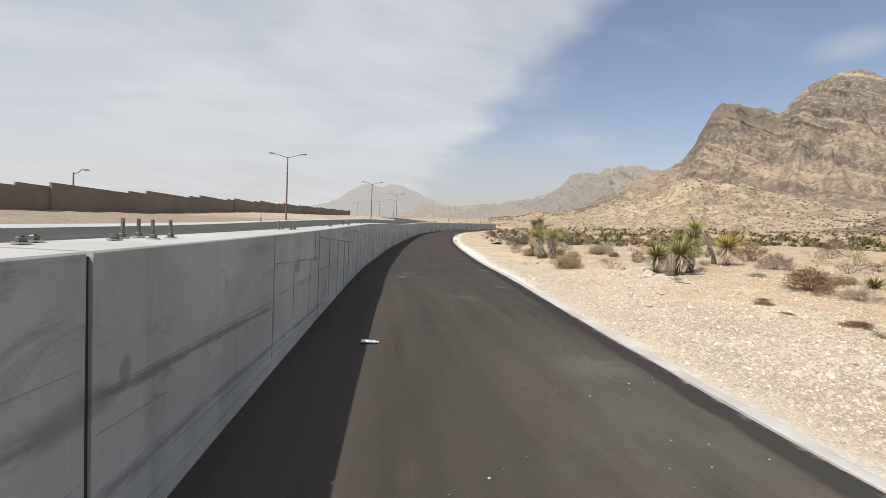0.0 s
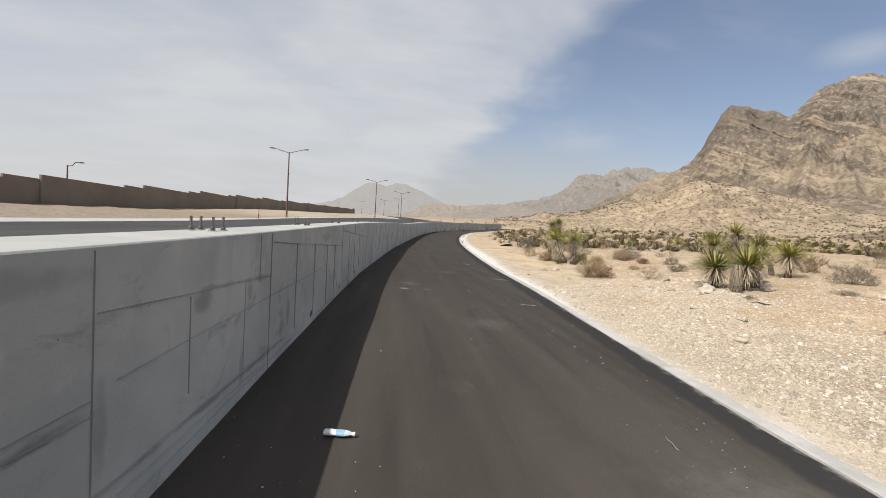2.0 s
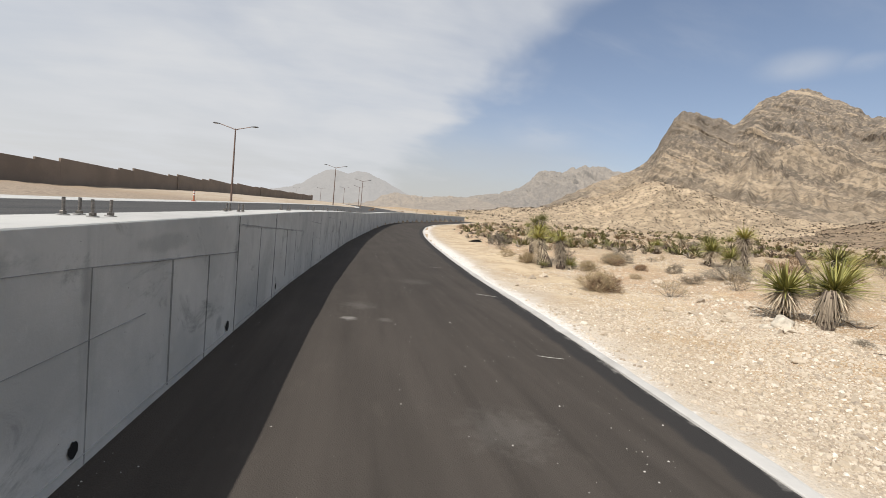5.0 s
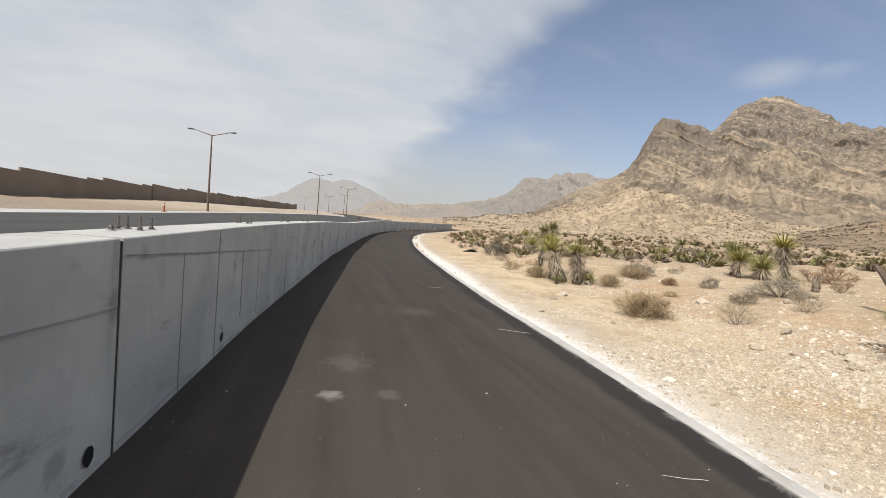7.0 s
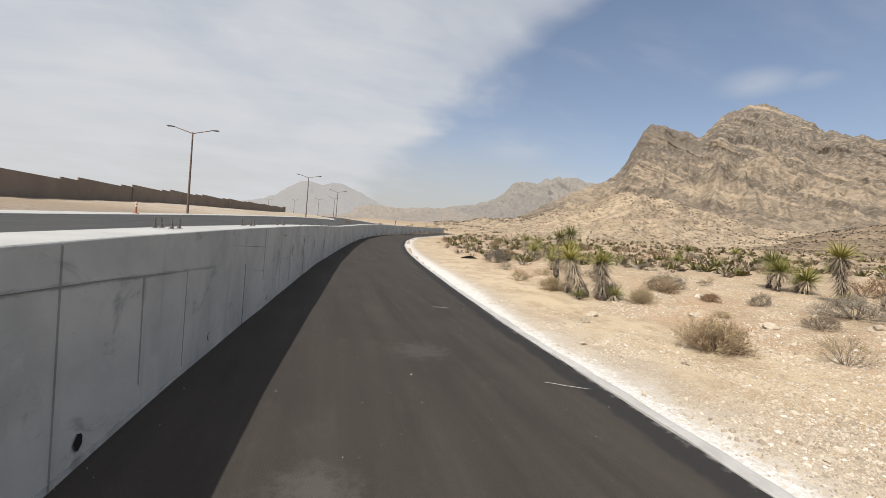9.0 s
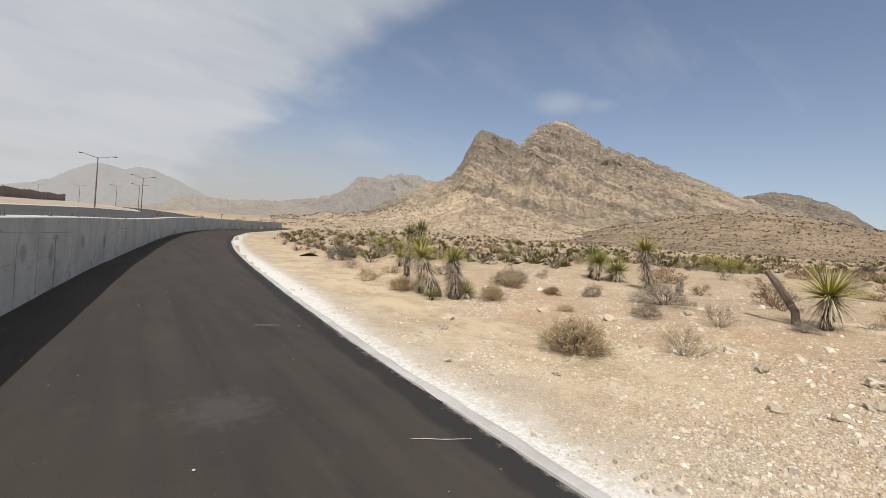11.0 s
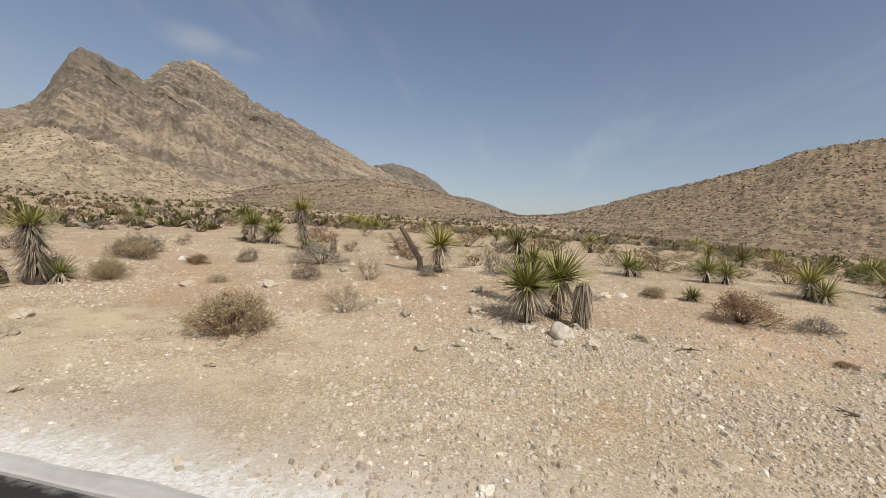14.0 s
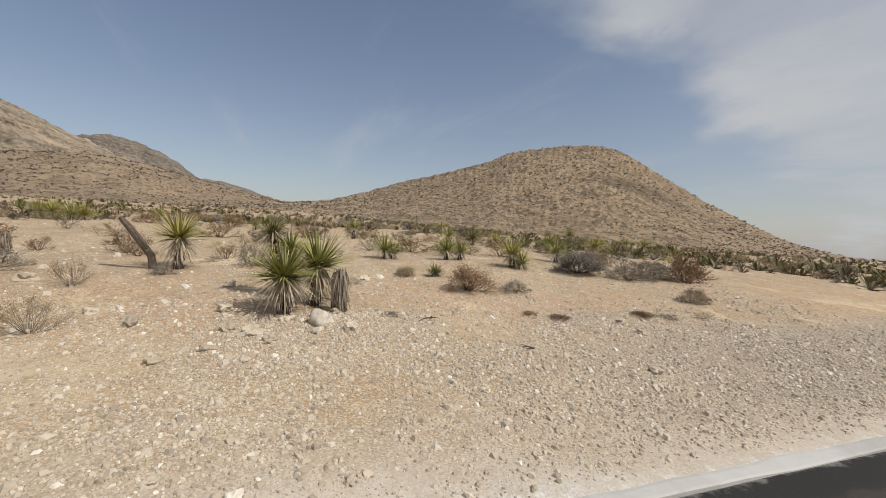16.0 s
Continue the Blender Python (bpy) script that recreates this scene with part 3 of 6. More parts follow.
# ---- building helpers ----
def part(name, data, material, parent=None, label=""):
    """Link a bmesh or mesh as one object, under a parent if there is one."""
    if isinstance(data, bmesh.types.BMesh):
        mesh = bpy.data.meshes.new(name)
        data.to_mesh(mesh)
        data.free()
    else:
        mesh = data
    if material and not mesh.materials:
        mesh.materials.append(material)
    ob = new(name, mesh)
    if parent:
        ob.parent = parent
    if label:
        ob["label"] = label
    return ob


def mesh_of(name, verts, faces, smooth=False, **attributes):
    mesh = bpy.data.meshes.new(name)
    mesh.from_pydata([tuple(map(float, v)) for v in verts], [], [tuple(map(int, f)) for f in faces])
    for key, values in attributes.items():
        at = mesh.attributes.new(key, "FLOAT", "POINT")
        at.data.foreach_set("value", np.asarray(values, dtype=np.float32))
    if smooth:
        mesh.polygons.foreach_set("use_smooth", [True] * len(mesh.polygons))
    mesh.update()
    return mesh


def grid_faces(nu, nv, wrap=False):
    i, j = np.meshgrid(np.arange(nu - 1), np.arange(nv if wrap else nv - 1), indexing="ij")
    k = (j + 1) % nv
    return np.stack([i * nv + j, i * nv + k, (i + 1) * nv + k, (i + 1) * nv + j], -1).reshape(-1, 4)


def smooth_line(ys, xs, reach=3.0):
    ys, xs = np.array(ys, float), np.array(xs, float)

    def at(y):
        y = np.asarray(y, float)
        return sum(np.interp(y + d, ys, xs) for d in np.linspace(-reach, reach, 9)) / 9

    return at


def value_noise(x, y, seed=0):
    """Smooth noise from -1 to 1 on arrays."""
    x, y = np.asarray(x, float), np.asarray(y, float)
    xi, yi = np.floor(x).astype(np.int64), np.floor(y).astype(np.int64)
    fx, fy = x - xi, y - yi
    fx, fy = fx * fx * fx * (fx * (fx * 6 - 15) + 10), fy * fy * fy * (fy * (fy * 6 - 15) + 10)

    def h(a, b):
        v = (a * 374761393 + b * 668265263 + seed * 1274126177) & 0xFFFFFFFF
        v = ((v ^ (v >> 13)) * 1274126177) & 0xFFFFFFFF
        return ((v ^ (v >> 16)) & 0xFFFF) / 32767.5 - 1.0

    a, b, c, d = h(xi, yi), h(xi + 1, yi), h(xi, yi + 1), h(xi + 1, yi + 1)
    return (a * (1 - fx) + b * fx) * (1 - fy) + (c * (1 - fx) + d * fx) * fy


def fbm(x, y, octaves=5, seed=0, gain=0.5):
    total, amp = 0, 1.0
    for k in range(octaves):
        total = total + amp * value_noise(x * 2 ** k + 17.3 * k, y * 2 ** k - 9.1 * k, seed + k)
        amp *= gain
    return total


def ridged(x, y, octaves=5, seed=0, gain=0.55):
    total, amp = 0, 1.0
    for k in range(octaves):
        total = total + amp * (1 - 2 * np.abs(value_noise(x * 2.1 ** k + 5.7 * k, y * 2.1 ** k + 3.3 * k, seed + k)))
        amp *= gain
    return total


# ---- plan lines: x or z along y ----
KERB_X = smooth_line((-40, 0, 4, 8, 12, 15, 20, 26, 36, 45, 55, 65, 80, 100, 130, 160), (0.2, 1.72, 1.97, 2.22, 2.56, 2.82, 3.08, 3.62, 4.66, 5.68, 7.15, 9.15, 13.3, 21.2, 33.6, 46), 1.6)
WALL_X = smooth_line((-40, 0, 6, 10, 14, 18, 21, 25, 31, 41, 51, 61, 71, 81, 100, 118, 160), (-3.0, -2.24, -2.18, -2.11, -2.02, -1.86, -1.63, -1.37, -0.95, 0.12, 1.39, 3.1, 5.45, 8.44, 15.9, 23.5, 41), 1.6)
PATH_Z = smooth_line((-40, 33, 40, 50, 60, 70, 80, 100, 120, 160), (0, 0, 0.04, 0.19, 0.45, 0.70, 0.90, 1.27, 1.74, 2.6), 4)
TOP_Z = smooth_line((-40, 0, 6, 9, 13, 17.4, 21, 26, 31, 41, 51, 61, 71, 81, 100, 160), (1.1, 1.31, 1.328, 1.365, 1.425, 1.50, 1.545, 1.595, 1.62, 1.66, 1.81, 2.08, 2.35, 2.57, 2.95, 4.3), 2)
ROAD_Z = smooth_line((-60, 10, 20, 30, 48, 66, 90, 115, 156, 213, 262, 400, 900), (0.7, 0.9, 0.96, 1.02, 1.2, 1.45, 2.2, 3.0, 3.6, 4.9, 6.5, 9.2, 20), 6)
MEDIAN_X = smooth_line((-60, 12, 20, 30, 45, 66, 90, 115, 156, 213, 262, 400), (-11.0, -10.6, -11.1, -12.2, -14.2, -16.2, -12.5, -6.3, 1.0, 0.6, -8, -60), 6)
WALL_THICK = 0.50
EYE = (0.5, 14.1, 1.7)


def ground_z(x, y, rough=True):
    """Height of the bare ground; the path and the road lie on it."""
    x, y = np.asarray(x, float), np.asarray(y, float)
    yc = np.clip(y, -40, 155)
    kx, wx = KERB_X(yc), WALL_X(yc)
    d = x - kx
    dd = np.maximum(d, 0)
    r = np.hypot(x - EYE[0], y - EYE[1])
    rise = 0.070 * np.minimum(dd, 10) + 0.036 * np.clip(dd - 10, 0, 140) + 0.026 * np.maximum(dd - 150, 0)
    flat = np.clip((d - 0.3) / 1.6, 0, 1)
    rise = rise * (0.35 + 0.65 * np.clip(dd / 6, 0, 1))
    back = np.clip(6 - y, 0, None)
    rise = rise * np.exp(-back / 160.0) - 0.024 * back * np.clip(dd / 6, 0, 1)
    rise = rise + 0.17 * np.exp(-((x - 7.3) ** 2 / 3.2 + (y - 13.2) ** 2 / 5.0))
    rise = rise - 0.16 * np.exp(-((x - 7.5) ** 2 / 14 + (y - 21.5) ** 2 / 14))
    east = PATH_Z(yc) + 0.022 * np.clip(y - 155, 0, None) + rise
    if rough:
        east = east + flat * (0.035 * fbm(x * 0.8, y * 0.8, 4, 3) + 0.16 * np.clip(dd / 25, 0, 1) * fbm(x * 0.12, y * 0.12, 3, 9))
        east = east + np.clip((r - 120) / 400, 0, 1) * 3.0 * fbm(x * 0.006, y * 0.006, 4, 5)
    mx = MEDIAN_X(y)
    w = mx - x
    west = ROAD_Z(y) - 0.08 + 0.02 * np.clip(w - 1.5, 0, 3) + np.clip(w - 3.0, 0, 20) * np.interp(y, (80, 150), (0.003, 0.026))
    if rough:
        west = west + np.clip((w - 2.5) / 3, 0, 1) * 0.10 * fbm(x * 0.5, y * 0.5, 4, 7)
    path = PATH_Z(yc) - 0.07
    mid = wx - 0.31
    z = np.where(x < mid, west, np.where(d < 0.0, path, east))
    beyond = np.clip((y - 150) / 60, 0, 1)
    blend = np.clip((x - mid + 30) / 60, 0, 1)
    return z * (1 - beyond) + beyond * (west * (1 - blend) + east * blend)


# ---- ground sheet ----
rings = np.concatenate([[0.05], 0.4 * np.exp(np.arange(0, 9.15, 0.0205))])
turns = np.linspace(0, 2 * np.pi, 500, endpoint=False)
R, A = np.meshgrid(rings, turns, indexing="ij")
gx, gy = EYE[0] + R * np.sin(A), EYE[1] + R * np.cos(A)
gz = ground_z(gx, gy)
edge = gx - KERB_X(np.clip(gy, -40, 155))
edge = np.where(edge < 0, 50.0, edge)
ground = part("ground", mesh_of("ground", np.stack([gx, gy, gz], -1).reshape(-1, 3), grid_faces(len(rings), len(turns), True), True,
                                edge=edge.ravel(), reach=R.ravel(),
                                west=((gx < WALL_X(np.clip(gy, -40, 155)) - 0.3) & (gy < 400)).astype(float).ravel()), MAT["ground"])
tagged(ground, "dry stony desert ground of pale tan gravel and sand", "ground", kind="structure")


# ---- swept strips along y ----
def sweep(ys, section):
    """section(y) gives a list of (x, z) arrays round or across the strip."""
    cols = section(ys)
    v = np.stack([np.stack([np.broadcast_to(x, ys.shape), ys, np.broadcast_to(z, ys.shape)], -1) for x, z in cols], 1)
    return v.reshape(-1, 3), len(cols)


ys = np.concatenate([np.arange(-14, 40, 0.25), np.arange(40, 156, 0.8)])
across = np.concatenate([[0, 0.06, 0.12, 0.2, 0.3, 0.4, 0.5, 0.7], np.linspace(1.0, 5.2, 12)])


def path_section(y):
    kx, wx, z = KERB_X(y), WALL_X(y), PATH_Z(y)
    ragged = 0.03 * fbm(y * 1.4, y * 0 + 2.0, 4, 21)
    width = kx - wx + 0.2
    return [(kx + ragged * (1 if a < 0.01 else 0) - np.minimum(a / 5.2, 1) * width, z + 0.006 * fbm(y * 0.6, y * 0 + a, 3, 5) - (0.02 if a == 0 else 0)) for a in across]


v, n = sweep(ys, path_section)
e = np.broadcast_to(across, (len(ys), n)).ravel()
path = part("path", mesh_of("path", v, grid_faces(len(ys), n), True, edge=e), MAT["path"])
tagged(path, "freshly laid dark brown-grey asphalt path with dusty scuffs", "path", kind="structure")


def kerb_section(y):
    kx, z = KERB_X(y), PATH_Z(y)
    a = 0.012 * fbm(y * 1.3, y * 0, 5, 31, 0.6)
    b = 0.02 * fbm(y * 1.9, y * 0 + 7, 5, 33, 0.7)
    up = 0.002 * fbm(y * 2.0, y * 0, 3, 35)
    return [(kx - 0.02 + a, z - 0.06), (kx - 0.015 + a, z + 0.002 + up), (kx + 0.005 + a, z + 0.008 + up), (kx + 0.10 + b, z + 0.008 + up), (kx + 0.15 + b, z + 0.001), (kx + 0.18 + b, z - 0.07)]


v, n = sweep(ys, kerb_section)
kerb = part("kerb", mesh_of("kerb", v, grid_faces(len(ys), n)[:, ::-1]), MAT["kerb"])
tagged(kerb, "narrow pale concrete edging strip dusted with white lime", "kerb", kind="structure")

ys_road = np.concatenate([np.arange(-50, 60, 1.0), np.arange(60, 420, 4.0)])


def road_section(y):
    inner = np.where(y < 150, WALL_X(np.clip(y, -40, 150)) - WALL_THICK + 0.05, MEDIAN_X(y) + 14)
    m = MEDIAN_X(y)
    z = ROAD_Z(y)
    return [(np.maximum(inner, m + 6) - f * (np.maximum(inner, m + 6) - m), z + 0.03 * f * (1 - f)) for f in np.linspace(0, 1, 7)]


v, n = sweep(ys_road, road_section)
road = part("road", mesh_of("road", v, grid_faces(len(ys_road), n), True), MAT["road"])
tagged(road, "smooth grey asphalt road behind the concrete barrier", "road", kind="structure")


def median_section(y):
    m, z = MEDIAN_X(y), ROAD_Z(y)
    return [(m + 0.02, z - 0.1), (m, z + 0.012), (m - 0.15, z + 0.02), (m - 1.35, z + 0.04), (m - 1.5, z + 0.03), (m - 1.52, z - 0.15)]


v, n = sweep(ys_road, median_section)
kerb_2 = part("kerb", mesh_of("median_kerb", v, grid_faces(len(ys_road), n)), MAT["cap"])
tagged(kerb_2, "pale concrete median kerb along the far road", "kerb", kind="structure")

# ---- concrete barrier, cast in bays between open joints ----
JOINTS = [-14.6, -5.6, 3.54, 13.06, 22.3, 31.5, 40.7, 50, 60, 72, 86, 104, 128, 154]


def barrier_section(y, lift=0.0):
    x, zt, zb = WALL_X(y), TOP_Z(y), PATH_Z(y) - 0.12
    wob = 0.004 * fbm(y * 0.8, y * 0, 3, 41)
    return [(x + wob, zb), (x + wob, zb + 0.5 * (zt - zb)), (x + wob * 2, zt - 0.008), (x - 0.008 + wob * 2, zt), (x - 0.25, zt + 0.003),
            (x - WALL_THICK + 0.02, zt), (x - WALL_THICK, zt - 0.02), (x - WALL_THICK, zb)]


walls = []
for k, (y0, y1) in enumerate(zip(JOINTS, JOINTS[1:])):
    yy = np.linspace(y0 + 0.018, y1 - 0.018, max(12, int((y1 - y0) * 3)))
    v, n = sweep(yy, barrier_section)
    f = [tuple(q) for q in grid_faces(len(yy), n, True)]
    f += [tuple(range(n)), tuple(range((len(yy) - 1) * n, len(yy) * n))[::-1]]
    mesh = mesh_of("barrier", v, f)
    bm = bmesh.new()
    bm.from_mesh(mesh)
    bmesh.ops.recalc_face_normals(bm, faces=bm.faces)
    bm.to_mesh(mesh)
    bm.free()
    mesh.materials.append(MAT["concrete"])
    mesh.materials.append(MAT["cap"])
    for p in mesh.polygons:
        if p.normal.z > 0.8:
            p.material_index = 1
    w = part("wall_%d" % (k + 1), mesh, None)
    walls.append(tagged(w, "cast concrete barrier wall bay with form lines", "wall", kind="structure"))
    if k:
        # near-black strip added to stand for the shade inside the open joint
        bm = bmesh.new()
        xj, zj = float(WALL_X(y0)), float(PATH_Z(y0))
        made = bmesh.ops.create_cube(bm, size=1.0, matrix=Matrix.Translation((xj - 0.238, y0, (float(TOP_Z(y0)) - 0.02 + zj - 0.1) / 2)) @ Matrix.Diagonal((0.46, 0.038, float(TOP_Z(y0)) - 0.02 - zj + 0.1, 1)))
        part("joint_filler", bm, MAT["joint_shade"], w, "dark strip standing for the shade in the open joint")

# ---- sound wall of brown block ----
SOUND = [(-37.6, -45), (-37.6, 110), (-36, 150), (-30, 205), (-25, 262)]
SOUND_BASE = smooth_line((-60, 110, 170, 262), (1.45, 1.45, 3.0, 5.7), 8)


def sound_x(y):
    return np.interp(y, [p[1] for p in SOUND], [p[0] for p in SOUND])


def box_between(bm, x0, y0, x1, y1, half, z0, za, zb, z1=None):
    """An upright panel from (x0, y0) to (x1, y1) with a top that may slope from za to zb."""
    z1 = z0 if z1 is None else z1
    dx_, dy_ = x1 - x0, y1 - y0
    ln = math.hypot(dx_, dy_)
    nx, ny = -dy_ / ln * half, dx_ / ln * half
    vs = [bm.verts.new(p) for p in ((x0 + nx, y0 + ny, z0), (x0 - nx, y0 - ny, z0), (x1 - nx, y1 - ny, z1), (x1 + nx, y1 + ny, z1),
                                    (x0 + nx, y0 + ny, za), (x0 - nx, y0 - ny, za), (x1 - nx, y1 - ny, zb), (x1 + nx, y1 + ny, zb))]
    for q in ((0, 3, 2, 1), (4, 5, 6, 7), (0, 1, 5, 4), (1, 2, 6, 5), (2, 3, 7, 6), (3, 0, 4, 7)):
        bm.faces.new([vs[i] for i in q])


block_wall = tagged(new("block_wall"), "long brown block sound wall stepping down along the road", "wall", kind="structure")
step = 0
y = -37.0
while y < 258:
    length = 17.8 if y < 120 else 22.0
    y1 = min(y + length, 260)
    z0 = float(SOUND_BASE(y))
    top = 4.98 + 0.033 * (min(y, 130) - 70) + 0.020 * max(y - 130, 0)
    low = 0.12
    bm = bmesh.new()
    cut = y1 - length * 0.24
    box_between(bm, float(sound_x(y)), y, float(sound_x(cut)), cut, 0.11, z0 - 1.2, top, top - low, z0 - 1.2)
    part("panel", bm, MAT["block"], block_wall)
    bm = bmesh.new()
    box_between(bm, float(sound_x(cut)), cut, float(sound_x(y1)), y1 - 0.02, 0.108, z0 - 1.2, top + 0.20, top + 0.12, z0 - 1.2)
    part("panel", bm, MAT["block"], block_wall)
    if step % 3 == 1:
        bm = bmesh.new()
        box_between(bm, float(sound_x(y1)), y1 - 0.3, float(sound_x(y1)), y1 + 0.3, 0.32, z0 - 1.2, top + 0.1, top + 0.1)
        part("pilaster", bm, MAT["block"], block_wall)
    step += 1
    y = y1


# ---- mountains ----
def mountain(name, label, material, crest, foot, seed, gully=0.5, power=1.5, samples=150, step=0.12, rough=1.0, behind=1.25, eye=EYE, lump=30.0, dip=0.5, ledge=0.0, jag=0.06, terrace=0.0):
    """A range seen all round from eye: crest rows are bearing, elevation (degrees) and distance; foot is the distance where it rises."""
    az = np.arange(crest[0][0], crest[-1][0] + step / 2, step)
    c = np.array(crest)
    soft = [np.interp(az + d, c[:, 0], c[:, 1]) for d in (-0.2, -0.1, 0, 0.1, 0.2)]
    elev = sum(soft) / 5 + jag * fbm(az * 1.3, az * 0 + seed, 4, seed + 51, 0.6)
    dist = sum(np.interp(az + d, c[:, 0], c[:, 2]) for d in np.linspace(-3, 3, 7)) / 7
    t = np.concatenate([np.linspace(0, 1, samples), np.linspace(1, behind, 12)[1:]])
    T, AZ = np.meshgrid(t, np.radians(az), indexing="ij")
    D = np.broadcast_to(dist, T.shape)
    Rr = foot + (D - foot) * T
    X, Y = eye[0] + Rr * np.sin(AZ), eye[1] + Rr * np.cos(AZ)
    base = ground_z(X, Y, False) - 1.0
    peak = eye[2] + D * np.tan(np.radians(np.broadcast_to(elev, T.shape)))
    body = np.maximum(peak - base, 0)
    f = np.where(T <= 1, T ** power, 1 - (T - 1) * 1.6)
    arc = AZ * D
    arc = arc - (np.radians(az).mean()) * D
    g = ridged(arc / (lump * 4) + 0.25 * fbm(X / (lump * 5), Y / (lump * 5), 2, seed + 3), Rr / (lump * 9), 3, seed) * 0.5
    s = fbm(X / (lump * 2), Y / (lump * 2), 6, seed + 11, 0.55)
    fade = np.clip(T * 3, 0, 1) * np.clip((1 - T) * 4.5, 0.0, 1) * (T <= 1)
    Z = base + body * f + body * gully * 0.25 * g * fade * (1 - 0.6 * T) + rough * (0.05 * body * s * fade)
    Z = Z + rough * np.clip(body * 0.012, 0, 2.0) * fbm(arc / (lump * 0.45), (Z + dip * arc) / (lump * 0.30), 4, seed + 23, 0.6) * np.clip(T * 4, 0, 1)
    q = Z + dip * arc
    shelf = ridged(arc / (lump * 5), q / (lump * 1.1), 5, seed + 31, 0.6) * 0.7 + value_noise(q / (lump * 0.38), arc / (lump * 6), seed + 37) * 0.4
    if terrace:
        bed = q / lump + 0.7 * fbm(arc / (lump * 7), Rr / (lump * 7), 3, seed + 41)
        bed = bed - np.floor(bed)
        Z = Z + terrace * (bed ** 4 - bed + 0.3) * np.clip(0.45 + 0.9 * fbm(arc / (lump * 3), Rr / (lump * 3), 3, seed + 43), 0, 1.2) * np.clip(T * 3 - 0.9, 0, 1) * np.clip((1 - T) * 9, 0, 1)
    Rr = Rr - ledge * shelf * np.clip(T * 2.5 - 0.4, 0, 1) * np.clip((1 - T) * 8, 0, 1)
    X, Y = eye[0] + Rr * np.sin(AZ), eye[1] + Rr * np.cos(AZ)
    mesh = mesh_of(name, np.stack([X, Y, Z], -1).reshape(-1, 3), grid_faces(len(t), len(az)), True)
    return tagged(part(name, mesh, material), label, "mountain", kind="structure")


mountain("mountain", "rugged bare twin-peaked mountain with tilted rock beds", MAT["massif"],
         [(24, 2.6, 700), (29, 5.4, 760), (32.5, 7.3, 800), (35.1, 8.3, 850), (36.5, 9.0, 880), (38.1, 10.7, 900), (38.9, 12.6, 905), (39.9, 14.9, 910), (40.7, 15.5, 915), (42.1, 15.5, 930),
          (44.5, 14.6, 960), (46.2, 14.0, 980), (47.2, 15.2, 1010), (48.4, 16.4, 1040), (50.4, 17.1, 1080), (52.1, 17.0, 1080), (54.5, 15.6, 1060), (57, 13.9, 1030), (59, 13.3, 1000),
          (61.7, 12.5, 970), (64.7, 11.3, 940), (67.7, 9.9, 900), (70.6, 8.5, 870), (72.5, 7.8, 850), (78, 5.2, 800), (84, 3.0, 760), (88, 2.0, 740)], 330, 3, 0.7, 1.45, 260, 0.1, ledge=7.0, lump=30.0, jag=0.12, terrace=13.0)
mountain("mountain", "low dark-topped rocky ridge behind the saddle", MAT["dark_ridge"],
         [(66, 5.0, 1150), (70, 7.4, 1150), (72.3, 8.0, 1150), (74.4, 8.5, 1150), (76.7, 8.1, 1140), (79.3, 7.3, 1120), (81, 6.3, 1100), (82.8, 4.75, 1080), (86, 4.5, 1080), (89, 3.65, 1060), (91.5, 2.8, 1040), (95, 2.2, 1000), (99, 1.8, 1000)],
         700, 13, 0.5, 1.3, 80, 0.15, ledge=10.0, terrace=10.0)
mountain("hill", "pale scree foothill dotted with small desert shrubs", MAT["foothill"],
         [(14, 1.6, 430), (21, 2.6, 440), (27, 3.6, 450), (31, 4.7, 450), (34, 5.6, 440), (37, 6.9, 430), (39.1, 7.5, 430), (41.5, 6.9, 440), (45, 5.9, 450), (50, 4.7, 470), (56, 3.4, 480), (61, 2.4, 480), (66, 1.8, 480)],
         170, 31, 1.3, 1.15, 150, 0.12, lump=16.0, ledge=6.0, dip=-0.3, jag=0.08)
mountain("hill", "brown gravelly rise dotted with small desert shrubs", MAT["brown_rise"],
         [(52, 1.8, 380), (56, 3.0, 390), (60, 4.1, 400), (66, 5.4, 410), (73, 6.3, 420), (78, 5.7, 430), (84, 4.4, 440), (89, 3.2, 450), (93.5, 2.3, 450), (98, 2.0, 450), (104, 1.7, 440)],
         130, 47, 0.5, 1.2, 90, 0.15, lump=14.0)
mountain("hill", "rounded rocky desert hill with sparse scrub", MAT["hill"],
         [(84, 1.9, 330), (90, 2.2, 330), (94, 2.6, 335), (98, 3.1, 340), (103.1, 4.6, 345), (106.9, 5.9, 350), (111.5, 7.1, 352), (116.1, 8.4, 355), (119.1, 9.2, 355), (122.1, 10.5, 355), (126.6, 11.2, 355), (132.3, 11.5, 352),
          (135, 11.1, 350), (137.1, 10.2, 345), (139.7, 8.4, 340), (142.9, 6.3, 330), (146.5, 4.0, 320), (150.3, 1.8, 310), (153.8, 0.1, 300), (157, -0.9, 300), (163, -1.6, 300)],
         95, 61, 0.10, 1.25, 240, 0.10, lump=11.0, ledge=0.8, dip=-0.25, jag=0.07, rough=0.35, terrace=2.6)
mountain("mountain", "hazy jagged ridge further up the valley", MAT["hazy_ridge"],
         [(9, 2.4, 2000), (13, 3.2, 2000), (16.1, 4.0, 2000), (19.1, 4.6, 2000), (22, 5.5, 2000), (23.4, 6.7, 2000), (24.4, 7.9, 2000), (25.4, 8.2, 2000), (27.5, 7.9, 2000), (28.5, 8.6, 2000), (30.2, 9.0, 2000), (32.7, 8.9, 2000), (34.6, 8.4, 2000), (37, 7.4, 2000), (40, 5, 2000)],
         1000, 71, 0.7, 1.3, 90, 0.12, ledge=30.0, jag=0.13)
